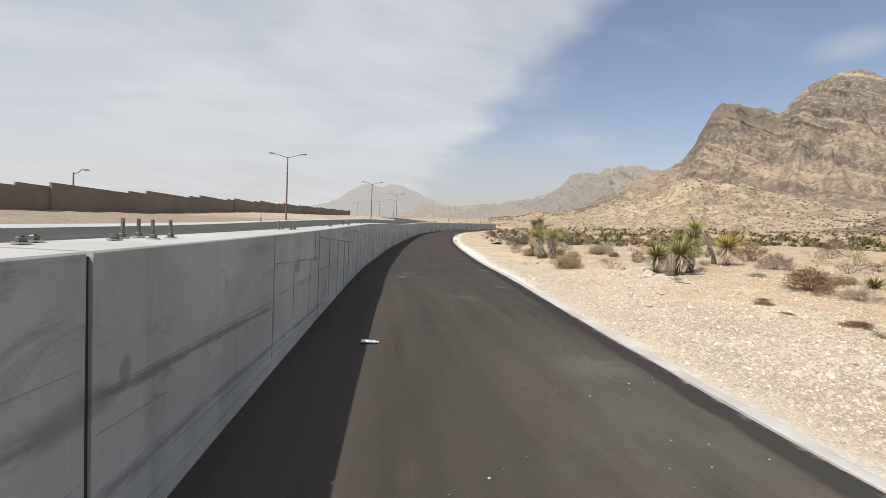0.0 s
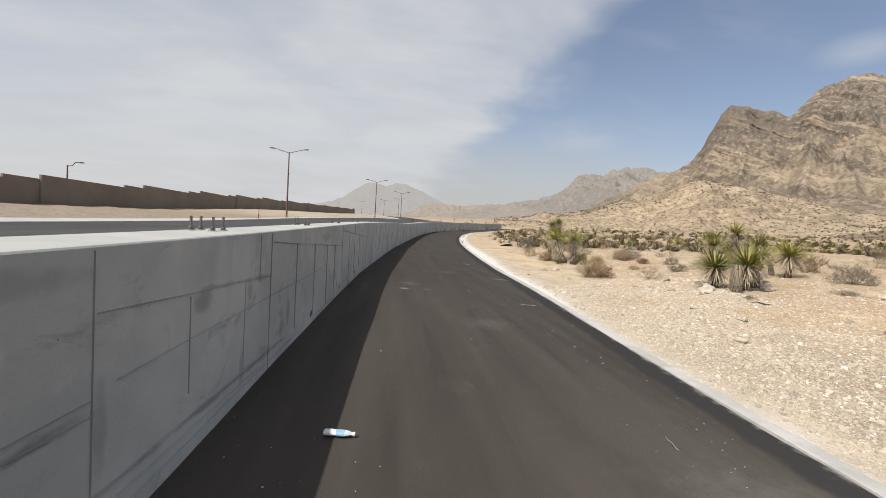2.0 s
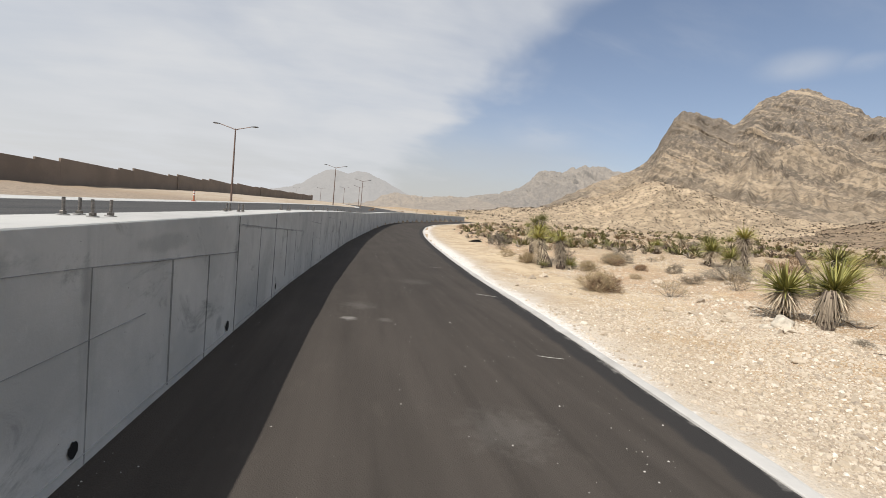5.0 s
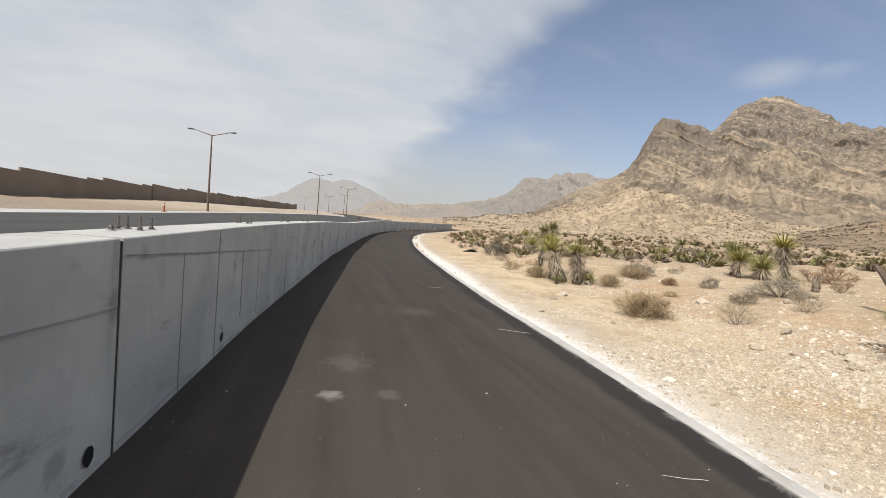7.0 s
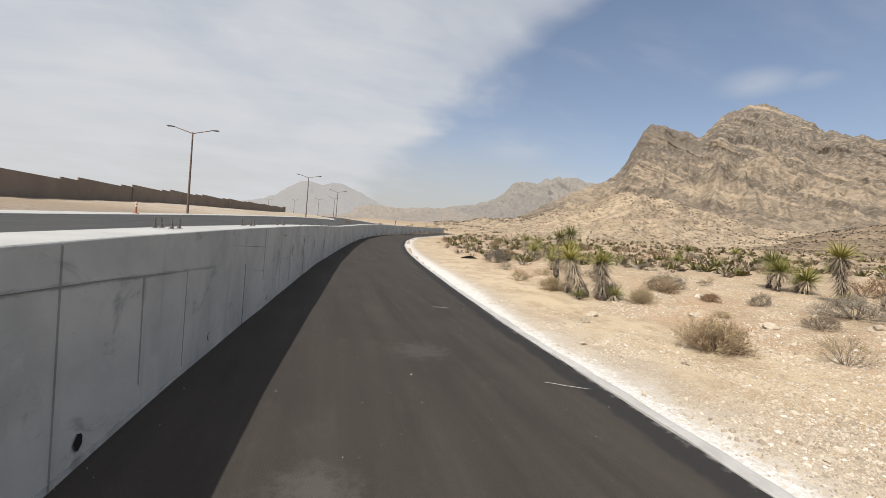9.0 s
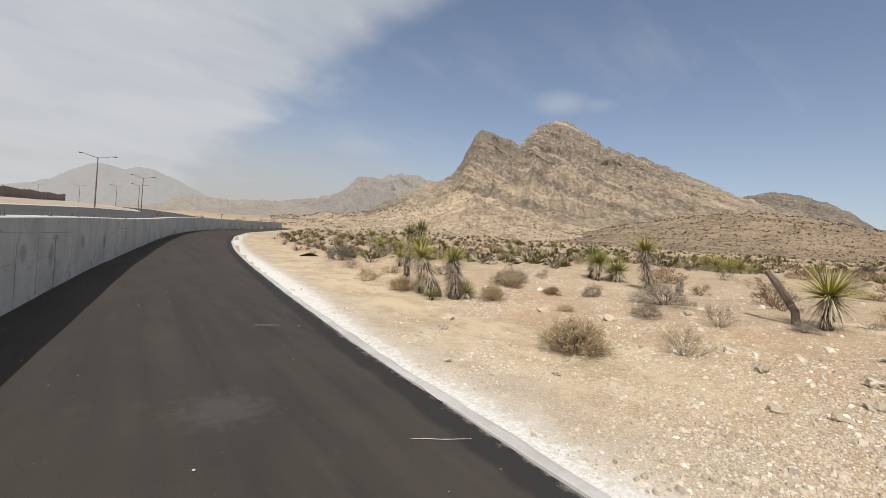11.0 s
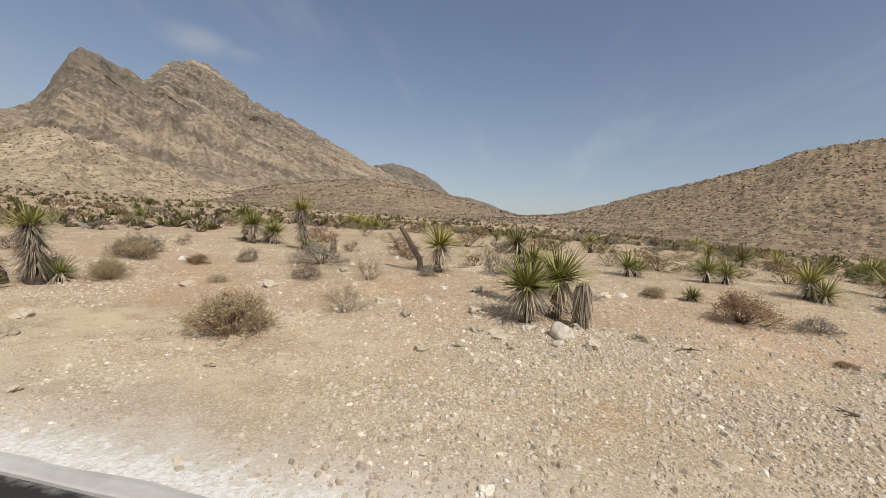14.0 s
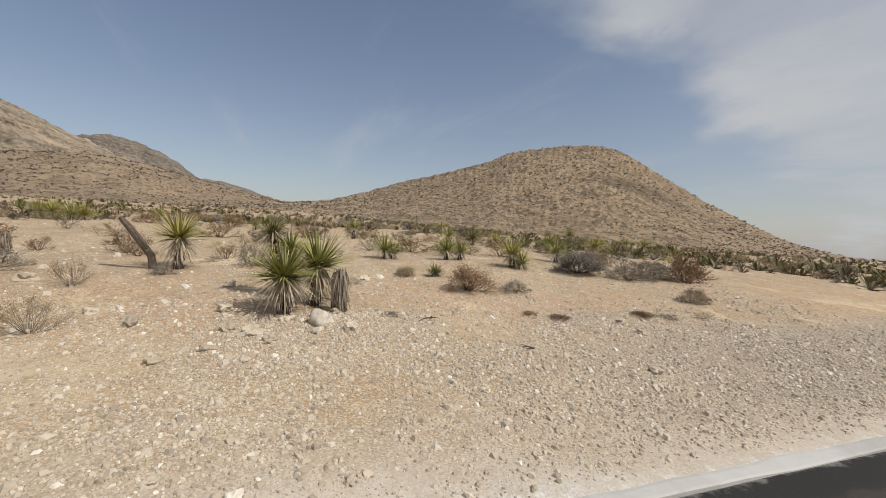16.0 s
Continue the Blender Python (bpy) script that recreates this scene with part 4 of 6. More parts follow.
mountain("mountain", "brown hills beyond the end of the road, hazed by emission", MAT["hazed_hills"],
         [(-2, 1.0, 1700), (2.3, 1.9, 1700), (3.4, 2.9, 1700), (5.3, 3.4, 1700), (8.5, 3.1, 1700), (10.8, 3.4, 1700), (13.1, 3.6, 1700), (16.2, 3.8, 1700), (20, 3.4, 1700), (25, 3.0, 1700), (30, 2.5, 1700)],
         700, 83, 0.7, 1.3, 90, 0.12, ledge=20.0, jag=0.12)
mountain("mountain", "far pale mountain with haze put in as emission", MAT["far_mountain"],
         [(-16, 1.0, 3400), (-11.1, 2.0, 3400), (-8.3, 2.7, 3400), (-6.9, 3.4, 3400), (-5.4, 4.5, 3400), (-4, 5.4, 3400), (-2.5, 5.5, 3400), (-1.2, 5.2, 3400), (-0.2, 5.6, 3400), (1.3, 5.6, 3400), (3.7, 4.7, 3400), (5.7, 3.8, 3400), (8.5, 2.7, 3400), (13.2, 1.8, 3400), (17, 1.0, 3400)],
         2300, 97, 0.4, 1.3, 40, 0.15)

# ---- small mesh pieces ----
def tube(bm, pts, radii, sides=8, cap=True):
    """A tube through pts with a radius at each."""
    rings_ = []
    for i, (p, r) in enumerate(zip(pts, radii)):
        a, b = Vector(pts[max(i - 1, 0)]), Vector(pts[min(i + 1, len(pts) - 1)])
        q = (b - a).to_track_quat("Z", "Y").to_matrix()
        rings_.append([bm.verts.new(Vector(p) + q @ Vector((r * math.cos(k * 2 * math.pi / sides), r * math.sin(k * 2 * math.pi / sides), 0))) for k in range(sides)])
    for ra, rb in zip(rings_, rings_[1:]):
        for k in range(sides):
            bm.faces.new((ra[k], ra[(k + 1) % sides], rb[(k + 1) % sides], rb[k]))
    if cap:
        bm.faces.new(rings_[0][::-1])
        bm.faces.new(rings_[-1])
    return bm


def box(bm, x0, x1, y0, y1, z0, z1, bevel=0.0):
    made = bmesh.ops.create_cube(bm, size=1.0, matrix=Matrix.Translation(((x0 + x1) / 2, (y0 + y1) / 2, (z0 + z1) / 2)) @ Matrix.Diagonal((x1 - x0, y1 - y0, z1 - z0, 1)))
    if bevel:
        edges = {e for v in made["verts"] for e in v.link_edges}
        bmesh.ops.bevel(bm, geom=list(edges), offset=bevel, segments=2, affect="EDGES", profile=0.5)
    return bm


def gz1(x, y):
    return float(ground_z(np.array([x]), np.array([y]))[0])


# ---- form lines and weep holes of the barrier ----
def bay_of(y):
    return max(k for k, j in enumerate(JOINTS[:-1]) if j <= y)


def form_line(y0, z0, y1, z1, width=0.010):
    """A thin proud fin of mortar where two forms met, on the face of the barrier."""
    n = max(2, int(abs(y1 - y0) / 0.4) + 2)
    bm = bmesh.new()
    along = abs(y1 - y0) > abs(z1 - z0)
    last = None
    for i in range(n):
        f = i / (n - 1)
        y, z = y0 + (y1 - y0) * f, z0 + (z1 - z0) * f
        jit = 0.003 * math.sin(y * 31 + z * 47) + 0.002 * math.sin(y * 83 + z * 19)
        wd = width * (0.7 + 0.5 * abs(math.sin(y * 7.3 + z * 11)))
        x = float(WALL_X(y)) + 0.001
        off = (0, wd / 2) if along else (wd / 2, 0)
        row = [bm.verts.new((x - 0.012, y - off[0] + (0 if along else jit), z - off[1] + (jit if along else 0))),
               bm.verts.new((x + 0.007, y + (0 if along else jit), z + (jit if along else 0))),
               bm.verts.new((x - 0.012, y + off[0] + (0 if along else jit), z + off[1] + (jit if along else 0)))]
        if last:
            bm.faces.new((last[0], row[0], row[1], last[1]))
            bm.faces.new((last[1], row[1], row[2], last[2]))
        last = row
    part("form_line", bm, MAT["form_line"], walls[bay_of(min(y0, y1) + 0.05)])


def top_at(y):
    return float(TOP_Z(y)) - 0.02


for y, lo, hi in ((0.4, 0, 9), (1.9, 0, 0.8), (5.95, 0.2, 9), (6.74, 0.45, 0.99), (7.62, 0.38, 0.96), (7.95, 0.96, 9), (8.27, 0, 9), (9.26, 0.22, 1.19), (10.28, 0, 1.14), (11.3, 0.1, 1.07), (12.09, 0.03, 1.03),
                  (14.08, 0, 1.24), (15.06, 0, 9), (16.08, 0.3, 1.13), (17.0, 0.15, 1.08), (17.88, 1.05, 9), (19.33, 0, 0.96), (20.6, 0.6, 9), (23.6, 0, 1.2), (24.9, 0, 9), (26.3, 0, 1.2), (28.0, 0, 9), (33, 0, 1.2), (35.5, 0, 9), (38, 0, 1.3), (44, 0, 9), (47, 0, 9)):
    form_line(y, lo - 0.05, y, min(hi, top_at(y)))
for y0, z0, y1, z1, w in ((-3, 1.08, 3.5, 0.89, 0.016), (-3, 0.5, 3.5, 0.46, 0.010), (3.58, 0.745, 5.95, 0.63, 0.020), (3.58, 0.765, 5.95, 0.70, 0.010), (3.58, 0.60, 4.1, 0.57, 0.008), (5.97, 1.05, 8.25, 0.935, 0.016), (6.1, 0.73, 10.9, 0.73, 0.012),
                          (8.3, 1.25, 13.02, 0.985, 0.018), (13.12, 1.31, 17.88, 1.05, 0.018), (18.0, 1.32, 21.5, 1.12, 0.016), (22.35, 1.35, 28, 1.22, 0.016), (22.4, 0.8, 26, 0.75, 0.016), (31.6, 1.3, 38, 1.2, 0.016),
                          (3.6, 0.37, 8.8, 0.18, 0.018), (3.6, 0.29, 8.0, 0.12, 0.026), (3.62, 0.12, 9.5, 0.08, 0.010), (9.6, 0.08, 12.9, 0.06, 0.010), (13.1, 0.05, 18, 0.05, 0.010)):
    form_line(y0, z0, y1, z1, w)
for y, z, r in ((10.18, 0.15, 0.04), (12.78, 0.14, 0.05), (15.31, 0.17, 0.045), (17.8, 0.2, 0.04), (21.0, 0.14, 0.045), (24.9, 0.12, 0.045), (28.0, 0.12, 0.045), (31.0, 0.15, 0.045)):
    # black disc on the face; the hole's inner shade is its colour
    bm = bmesh.new()
    x = float(WALL_X(y)) + 0.004
    pts = [(x + 0.002 * (k % 3), y + r * (1 + 0.15 * math.sin(k * 2.1)) * math.cos(k * math.pi / 7), z + 1.25 * r * (1 + 0.12 * math.cos(k * 3.3)) * math.sin(k * math.pi / 7)) for k in range(14)]
    front = [bm.verts.new((x + 0.004, p[1], p[2])) for p in pts]
    inner = [bm.verts.new((x + 0.001, y + (p[1] - y) * 0.9, z + (p[2] - z) * 0.9)) for p in pts]
    for k in range(14):
        bm.faces.new((front[k], front[(k + 1) % 14], inner[(k + 1) % 14], inner[k]))
    bm.faces.new(inner)
    part("weep_hole", bm, MAT["hole"], walls[bay_of(y)], "dark round weep hole")


# ---- anchor bolts on top of the barrier ----
def anchor_bolt(height):
    bolt = new("anchor_bolt")
    bm = bmesh.new()
    zs = np.linspace(0, height, 22)
    tube(bm, [(0, 0, float(z)) for z in zs], [0.0105 if k % 2 else 0.0092 for k in range(22)], 8)
    part("rod", bm, MAT["bolt"], bolt)
    bm = bmesh.new()
    tube(bm, [(0, 0, 0.004), (0, 0, 0.010)], [0.034, 0.034], 16)
    part("washer", bm, MAT["washer"], bolt, "wide galvanised washer")
    bm = bmesh.new()
    tube(bm, [(0, 0, 0.010), (0, 0, 0.013), (0, 0, 0.028), (0, 0, 0.031)], [0.017, 0.020, 0.020, 0.017], 6)
    part("nut", bm, MAT["bolt"], bolt)
    return tagged(bolt, "threaded galvanised steel anchor bolt standing in the barrier top", "bolt", "anchor bolts on the barrier")


tall_bolt = None
rng = random.Random(4)
for yc in (-2.5, 4.50, 7.66, 10.8, 13.92, 17.3, 20.6, 23.8, 27.0, 30.2, 33.4, 36.6, 39.8, 43.0):
    for ox, oy in ((-0.25, -0.07), (-0.25, 0.12), (-0.40, -0.09), (-0.40, 0.06)):
        y = yc + oy
        m4 = pose(float(WALL_X(y)) + ox, y, float(TOP_Z(y)), rng.uniform(-2, 2), rng.uniform(-2, 2), rng.uniform(0, 360))
        if tall_bolt is None:
            tall_bolt = anchor_bolt(0.115)
            tall_bolt.matrix_basis = m4
        else:
            copy_thing(tall_bolt, m4)
flush = None
for y, ox in ((3.72, -0.36), (3.86, -0.42), (4.18, -0.30), (13.66, -0.36), (13.74, -0.40)):
    m4 = pose(float(WALL_X(y)) + ox, y, float(TOP_Z(y)) + 0.002, 0, 0, rng.uniform(0, 360))
    if flush is None:
        flush = tagged(anchor_bolt(0.036), "short galvanised bolt head flush with the barrier top", "bolt", "anchor bolts on the barrier")
        flush.matrix_basis = m4
    else:
        copy_thing(flush, m4)


# ---- street lamps ----
def street_lamp(height, arms=2, reach=2.35):
    lamp = new("street_lamp")
    bm = bmesh.new()
    box(bm, -0.32, 0.32, -0.32, 0.32, -0.5, 0.35, 0.03)
    part("footing", bm, MAT["cap"], lamp, "pale concrete footing")
    bm = bmesh.new()
    tube(bm, [(0, 0, 0.3), (0, 0, 2.0), (0, 0, height * 0.6), (0, 0, height)], [0.13, 0.12, 0.10, 0.075], 12)
    part("pole", bm, MAT["bronze"], lamp)
    for side_ in ((1, -1) if arms == 2 else (1,)):
        bm = bmesh.new()
        tube(bm, [(0, 0, height - 0.12), (side_ * 0.5, 0, height + 0.02), (side_ * (reach - 0.45), 0, height + 0.40)], [0.06, 0.055, 0.05], 8)
        part("arm", bm, MAT["bronze"], lamp)
        bm = bmesh.new()
        shape = [(-0.45, 0.05, 0.05), (-0.25, 0.13, 0.08), (0.1, 0.18, 0.11), (0.38, 0.16, 0.09), (0.5, 0.06, 0.04)]
        loops = []
        for px, hw, hh in shape:
            loops.append([bm.verts.new((side_ * (reach + px), hw * math.cos(k * math.pi / 5), hh * math.sin(k * math.pi / 5) * (1.0 if k < 6 else 0.5) + height + 0.44 + 0.06 * px)) for k in range(10)])
        for la, lb in zip(loops, loops[1:]):
            for k in range(10):
                bm.faces.new((la[k], la[(k + 1) % 10], lb[(k + 1) % 10], lb[k]))
        bm.faces.new(loops[0][::-1])
        bm.faces.new(loops[-1])
        bmesh.ops.recalc_face_normals(bm, faces=bm.faces)
        head = part("lamp_head", bm, MAT["lamp_head"], lamp, "dark lamp head")
        bm = bmesh.new()
        box(bm, side_ * (reach + 0.12) - 0.22, side_ * (reach + 0.12) + 0.22, -0.12, 0.12, height + 0.375, height + 0.40, 0.01)
        part("lens", bm, MAT["lens"], head)
    return lamp


first = tagged(street_lamp(9.7), "tall bronze-painted double-arm street lamp in the road median", "lamp", "street lamps along the road")
LAMPS = [(-16.48, 66.4, 1.48, -8), (-6.1, 114.5, 2.95, -6), (1.2, 156, 3.55, 0), (0.7, 213, 4.9, 0), (-7.7, 262, 6.5, 8), (-25.6, 320, 7.6, 8), (-51, 384, 9.0, 8)]
for k, (x, y, z, turn) in enumerate(LAMPS):
    m4 = pose(x, y, z - 0.25, 0, 0, turn)
    if k == 0:
        first.matrix_basis = m4
    else:
        copy_thing(first, m4)
single = tagged(street_lamp(6.3, 1, 1.2), "small single-arm lamp behind the brown block wall", "lamp")
single.matrix_basis = pose(-42.2, 62.0, 0.1, 0, 0, 20)


# ---- litter and small things by the path ----
bottle = new("plastic_bottle")
bm = bmesh.new()
prof = [(-0.105, 0.022), (-0.10, 0.029), (-0.06, 0.030), (-0.02, 0.027), (0.02, 0.029), (0.05, 0.028), (0.075, 0.018), (0.088, 0.0125), (0.098, 0.0125)]
loops = [[bm.verts.new((px, r * math.cos(k * math.pi / 7) * 1.12, max(0.0, 0.62 * r * math.sin(k * math.pi / 7) + 0.020 + 0.003 * math.sin(k * 2 + px * 60)))) for k in range(14)] for px, r in prof]
for la, lb in zip(loops, loops[1:]):
    for k in range(14):
        bm.faces.new((la[k], la[(k + 1) % 14], lb[(k + 1) % 14], lb[k]))
bm.faces.new(loops[0])
bm.faces.new(loops[-1])
bmesh.ops.recalc_face_normals(bm, faces=bm.faces)
part("body", bm, MAT["white_shrink"], bottle)
bm = bmesh.new()
loops = [[bm.verts.new((px, 0.0306 * math.cos(k * math.pi / 7) * 1.12, max(0.001, 0.64 * 0.0302 * math.sin(k * math.pi / 7) + 0.0205))) for k in range(14)] for px in (-0.015, 0.0, 0.02, 0.042)]
for la, lb in zip(loops, loops[1:]):
    for k in range(14):
        bm.faces.new((la[k], la[(k + 1) % 14], lb[(k + 1) % 14], lb[k]))
part("label_band", bm, MAT["label_blue"], bottle, "blue and white paper label")
bm = bmesh.new()
tube(bm, [(0.098, 0, 0.020), (0.101, 0, 0.020), (0.113, 0, 0.020)], [0.0135, 0.0148, 0.0148], 14)
part("cap", bm, MAT["cap_white"], bottle)
bottle.matrix_basis = pose(-1.29, 7.01, 0.003, 0, 0, -9)
tagged(bottle, "crushed clear plastic water bottle lying on the asphalt", "bottle")

# torn rubber in the scrub, marker posts, road cone
bm = bmesh.new()
rows_ = []
for i in range(14):
    a = i / 13 * 2.4 - 0.3
    rows_.append([bm.verts.new((0.75 * math.cos(a) * (1 + 0.08 * math.sin(i * 2.3)), 0.55 * math.sin(a), 0.02 + 0.13 * math.sin(min(i, 11) * 0.29) ** 2 * (j / 3) + 0.025 * j + 0.015 * math.sin(i * 2.7 + j))) for j in range(4)])
for ra, rb in zip(rows_, rows_[1:]):
    for k in range(3):
        bm.faces.new((ra[k], ra[k + 1], rb[k + 1], rb[k]))
bmesh.ops.solidify(bm, geom=bm.faces[:], thickness=0.025)
tread = part("tyre_tread", bm, MAT["rubber"])
tread.matrix_basis = pose(8.7, 38.6, gz1(8.7, 38.6), 0, 0, 40)
tagged(tread, "torn strip of black tyre tread lying in the scrub", "debris")

cone = new("traffic_delineator")
bm = bmesh.new()
tube(bm, [(0, 0, 0), (0, 0, 0.05), (0, 0, 0.06), (0, 0, 0.95), (0, 0, 1.0)], [0.22, 0.21, 0.07, 0.055, 0.03], 12)
part("post", bm, MAT["orange"], cone)
for z in (0.55, 0.78):
    bm = bmesh.new()
    tube(bm, [(0, 0, z), (0, 0, z + 0.12)], [0.068, 0.066], 12)
    part("band", bm, MAT["white_band"], cone, "white reflective band")
cone.matrix_basis = pose(-15.4, 50.5, float(ROAD_Z(50.5)) + 0.03, 2, 0, 0)
tagged(cone, "faded orange traffic delineator with white bands on the median", "traffic cone")
marker = None
for x, y in ((13.0, 101),):
    m4 = pose(x, y, gz1(x, y) - 0.1, 0, 0, 15)
    if marker is None:
        marker = new("marker_post")
        bm = bmesh.new()
        tube(bm, [(0, 0, 0), (0, 0, 1.35)], [0.05, 0.05], 8)
        part("post", bm, MAT["bronze"], marker)
        bm = bmesh.new()
        box(bm, -0.10, 0.16, -0.04, 0.04, 1.30, 1.42, 0.01)
        part("plate", bm, MAT["lamp_head"], marker)
        tagged(marker, "small dark marker post on the pale dirt bank", "post")
        marker.matrix_basis = m4
    else:
        copy_thing(marker, m4)


# ---- yuccas ----
def blades(rng_, count, centre, length, polar, width, droop=0.0, segs=4, spread=0.03, twist=0.0, wild=6.0):
    """Stiff tapering leaves; polar = (least, most) angle from straight up, in degrees."""
    verts, faces = [], []
    for i in range(count):
        az = i * 2.39996 + rng_.uniform(-0.25, 0.25)
        f = (i + rng_.random()) / count
        c0, c1 = math.cos(radians(polar[0])), math.cos(radians(polar[1]))
        po = math.acos(c0 + (c1 - c0) * f) + radians(rng_.uniform(-wild, wild))
        ln = length * rng_.uniform(0.72, 1.1)
        out = Vector((math.cos(az), math.sin(az), 0))
        p = Vector(centre) + out * spread + Vector((0, 0, rng_.uniform(-1, 1) * spread))
        cross = Vector((-math.sin(az), math.cos(az), 0))
        base = len(verts)
        for s in range(segs + 1):
            u = s / segs
            w = width * (0.75 + 0.5 * u if u < 0.3 else 0.9 * (1 - u) / 0.7 + 0.04)
            d = (out * math.sin(po) + Vector((0, 0, math.cos(po)))).normalized()
            up = cross.cross(d)
            verts += [p - cross * w + up * w * 0.35, p - up * w * 0.1, p + cross * w + up * w * 0.35]
            p = p + d * (ln / segs)
            po += radians(droop) / segs * rng_.uniform(0.6, 1.4)
            cross = (cross + up * twist * rng_.uniform(-1, 1)).normalized()
        for s in range(segs):
            b = base + s * 3
            faces += [(b, b + 1, b + 4, b + 3), (b + 1, b + 2, b + 5, b + 4)]
    return verts, faces


def yucca(x, y, height, radius, seed, label, leaf="yucca_leaf", count=110, lean=(0.0, 0.0), skirt=1.0, crown=True, drop=0.0, dead="dead_leaf", trunk_r=0.09):
    """A yucca: trunk with a skirt of dead leaves and a crown of stiff blades; height is that of the crown's heart."""
    rr = random.Random(seed)
    plant = new("yucca")
    plant.location = (x, y, gz1(x, y) - 0.02)
    tip = Vector((lean[0], lean[1], height))
    bm = bmesh.new()
    n = 7
    tube(bm, [tip * (k / n) + Vector((0.02 * math.sin(k * 2 + seed), 0.02 * math.cos(k * 1.7), -0.06 if k == 0 else 0)) for k in range(n + 1)],
         [trunk_r * (1.25 - 0.45 * k / n) * rr.uniform(0.88, 1.1) for k in range(n + 1)], 9)
    part("trunk", bm, MAT["bark"], plant)
    if skirt > 0:
        verts, faces = [], []
        layers = max(2, int(height / 0.16))
        SKIRT_IN = 118 if crown else 165
        for k in range(layers):
            c = tip * (0.22 + 0.76 * (k + 1) / layers)
            ln = min(radius * 0.85, c.z * 1.02 / 0.92) * (0.85 if crown else 1.0)
            v_, f_ = blades(rr, int(30 * skirt), c, ln, (SKIRT_IN, 168 if crown else 177) if k < layers - 1 else ((112, 160) if crown else (160, 177)), 0.0115, 14, 3, trunk_r * 0.8, 0.35, 17.0 if crown else 7.0)
            faces += [tuple(i + len(verts) for i in q) for q in f_]
            verts += v_
        verts = [Vector((q.x, q.y, max(q.z, -0.01))) for q in verts]
        part("dead_leaves", mesh_of("dead_leaves", verts, faces), MAT[dead], plant, "hanging skirt of dry dead leaves")
    if crown:
        verts, faces = blades(rr, int(count * 1.15), tip, radius * 1.12, (6, 92 + drop), 0.0185 * (0.7 + 0.5 * radius), 12, 4, 0.05, 0.06, 13.0)
        part("leaf_crown", mesh_of("leaf_crown", verts, faces), MAT[leaf], plant, "crown of stiff pointed leaves")
        verts, faces = blades(rr, max(10, int(count * 0.5)), tip - Vector((0, 0, 0.03)), radius * 1.05, (100, 155), 0.014, 22, 4, 0.06, 0.15)
        part("dry_leaves", mesh_of("dry_leaves", verts, [q for q in faces]), MAT[dead], plant, "drying pale lower leaves")
    return tagged(plant, label, "yucca", "yuccas in the desert")


GREEN = "green spiky yucca with a skirt of dead leaves on stony ground"
LOW = "low stemless green yucca clump among dry shrubs"
TALL = "tall-trunked yucca with a hanging grey dead-leaf skirt"
# the pair of trunks beside the bend
yucca(7.40, 23.62, 1.18, 0.52, 1, TALL, "yucca_yellow", 110, (-0.46, 0.30), 2.0, trunk_r=0.16)
yucca(7.72, 23.16, 1.16, 0.50, 2, TALL, "yucca_leaf", 90, (-0.10, 0.06), 2.0, dead="grey_dead_leaf", trunk_r=0.14)
yucca(7.35, 24.35, 1.45, 0.50, 3, TALL, "yucca_yellow", 100, (-0.1, 0.15), 0.6, dead="grey_dead_leaf")
yucca(7.68, 24.74, 1.95, 0.40, 4, "tall yucca with a drooping dull dark crown", "yucca_dull", 80, (-0.2, 0.1), 0.5, dead="grey_dead_leaf")
yucca(7.25, 25.2, 1.85, 0.40, 5, "tall yucca with a drooping dull dark crown", "yucca_dull", 70, (0.05, 0.0), 0.5, dead="grey_dead_leaf")
yucca(8.05, 23.05, 0.2, 0.42, 6, LOW, "yucca_leaf", 60, skirt=0)
yucca(7.0, 23.3, 0.12, 0.34, 7, LOW, "yucca_dull", 40, skirt=0)
# the clump with the pale boulder
yucca(7.17, 13.72, 0.56, 0.56, 8, GREEN, "yucca_leaf", 150, (0, 0.02), 1.0)
yucca(7.55, 13.26, 0.66, 0.57, 9, GREEN, "yucca_leaf", 150, (0.02, -0.05), 1.1)
yucca(8.35, 13.75, 1.12, 0.34, 10, "slim leaning yucca with two small crowns", "yucca_dull", 70, (0.1, 0.12), 0.5)
yucca(8.2, 13.6, 0.85, 0.36, 11, "slim leaning yucca with two small crowns", "yucca_leaf", 70, (0.05, 0.0), 0.4)
yucca(7.06, 12.94, 0.64, 0.46, 12, "dead yucca stump wrapped in hanging grey leaves", crown=False, skirt=2.4, dead="grey_dead_leaf", trunk_r=0.10)
# the rosette beside the fallen trunk
yucca(11.36, 15.72, 0.70, 0.68, 14, GREEN, "yucca_yellow", 130, (0, 0.0), 1.0)
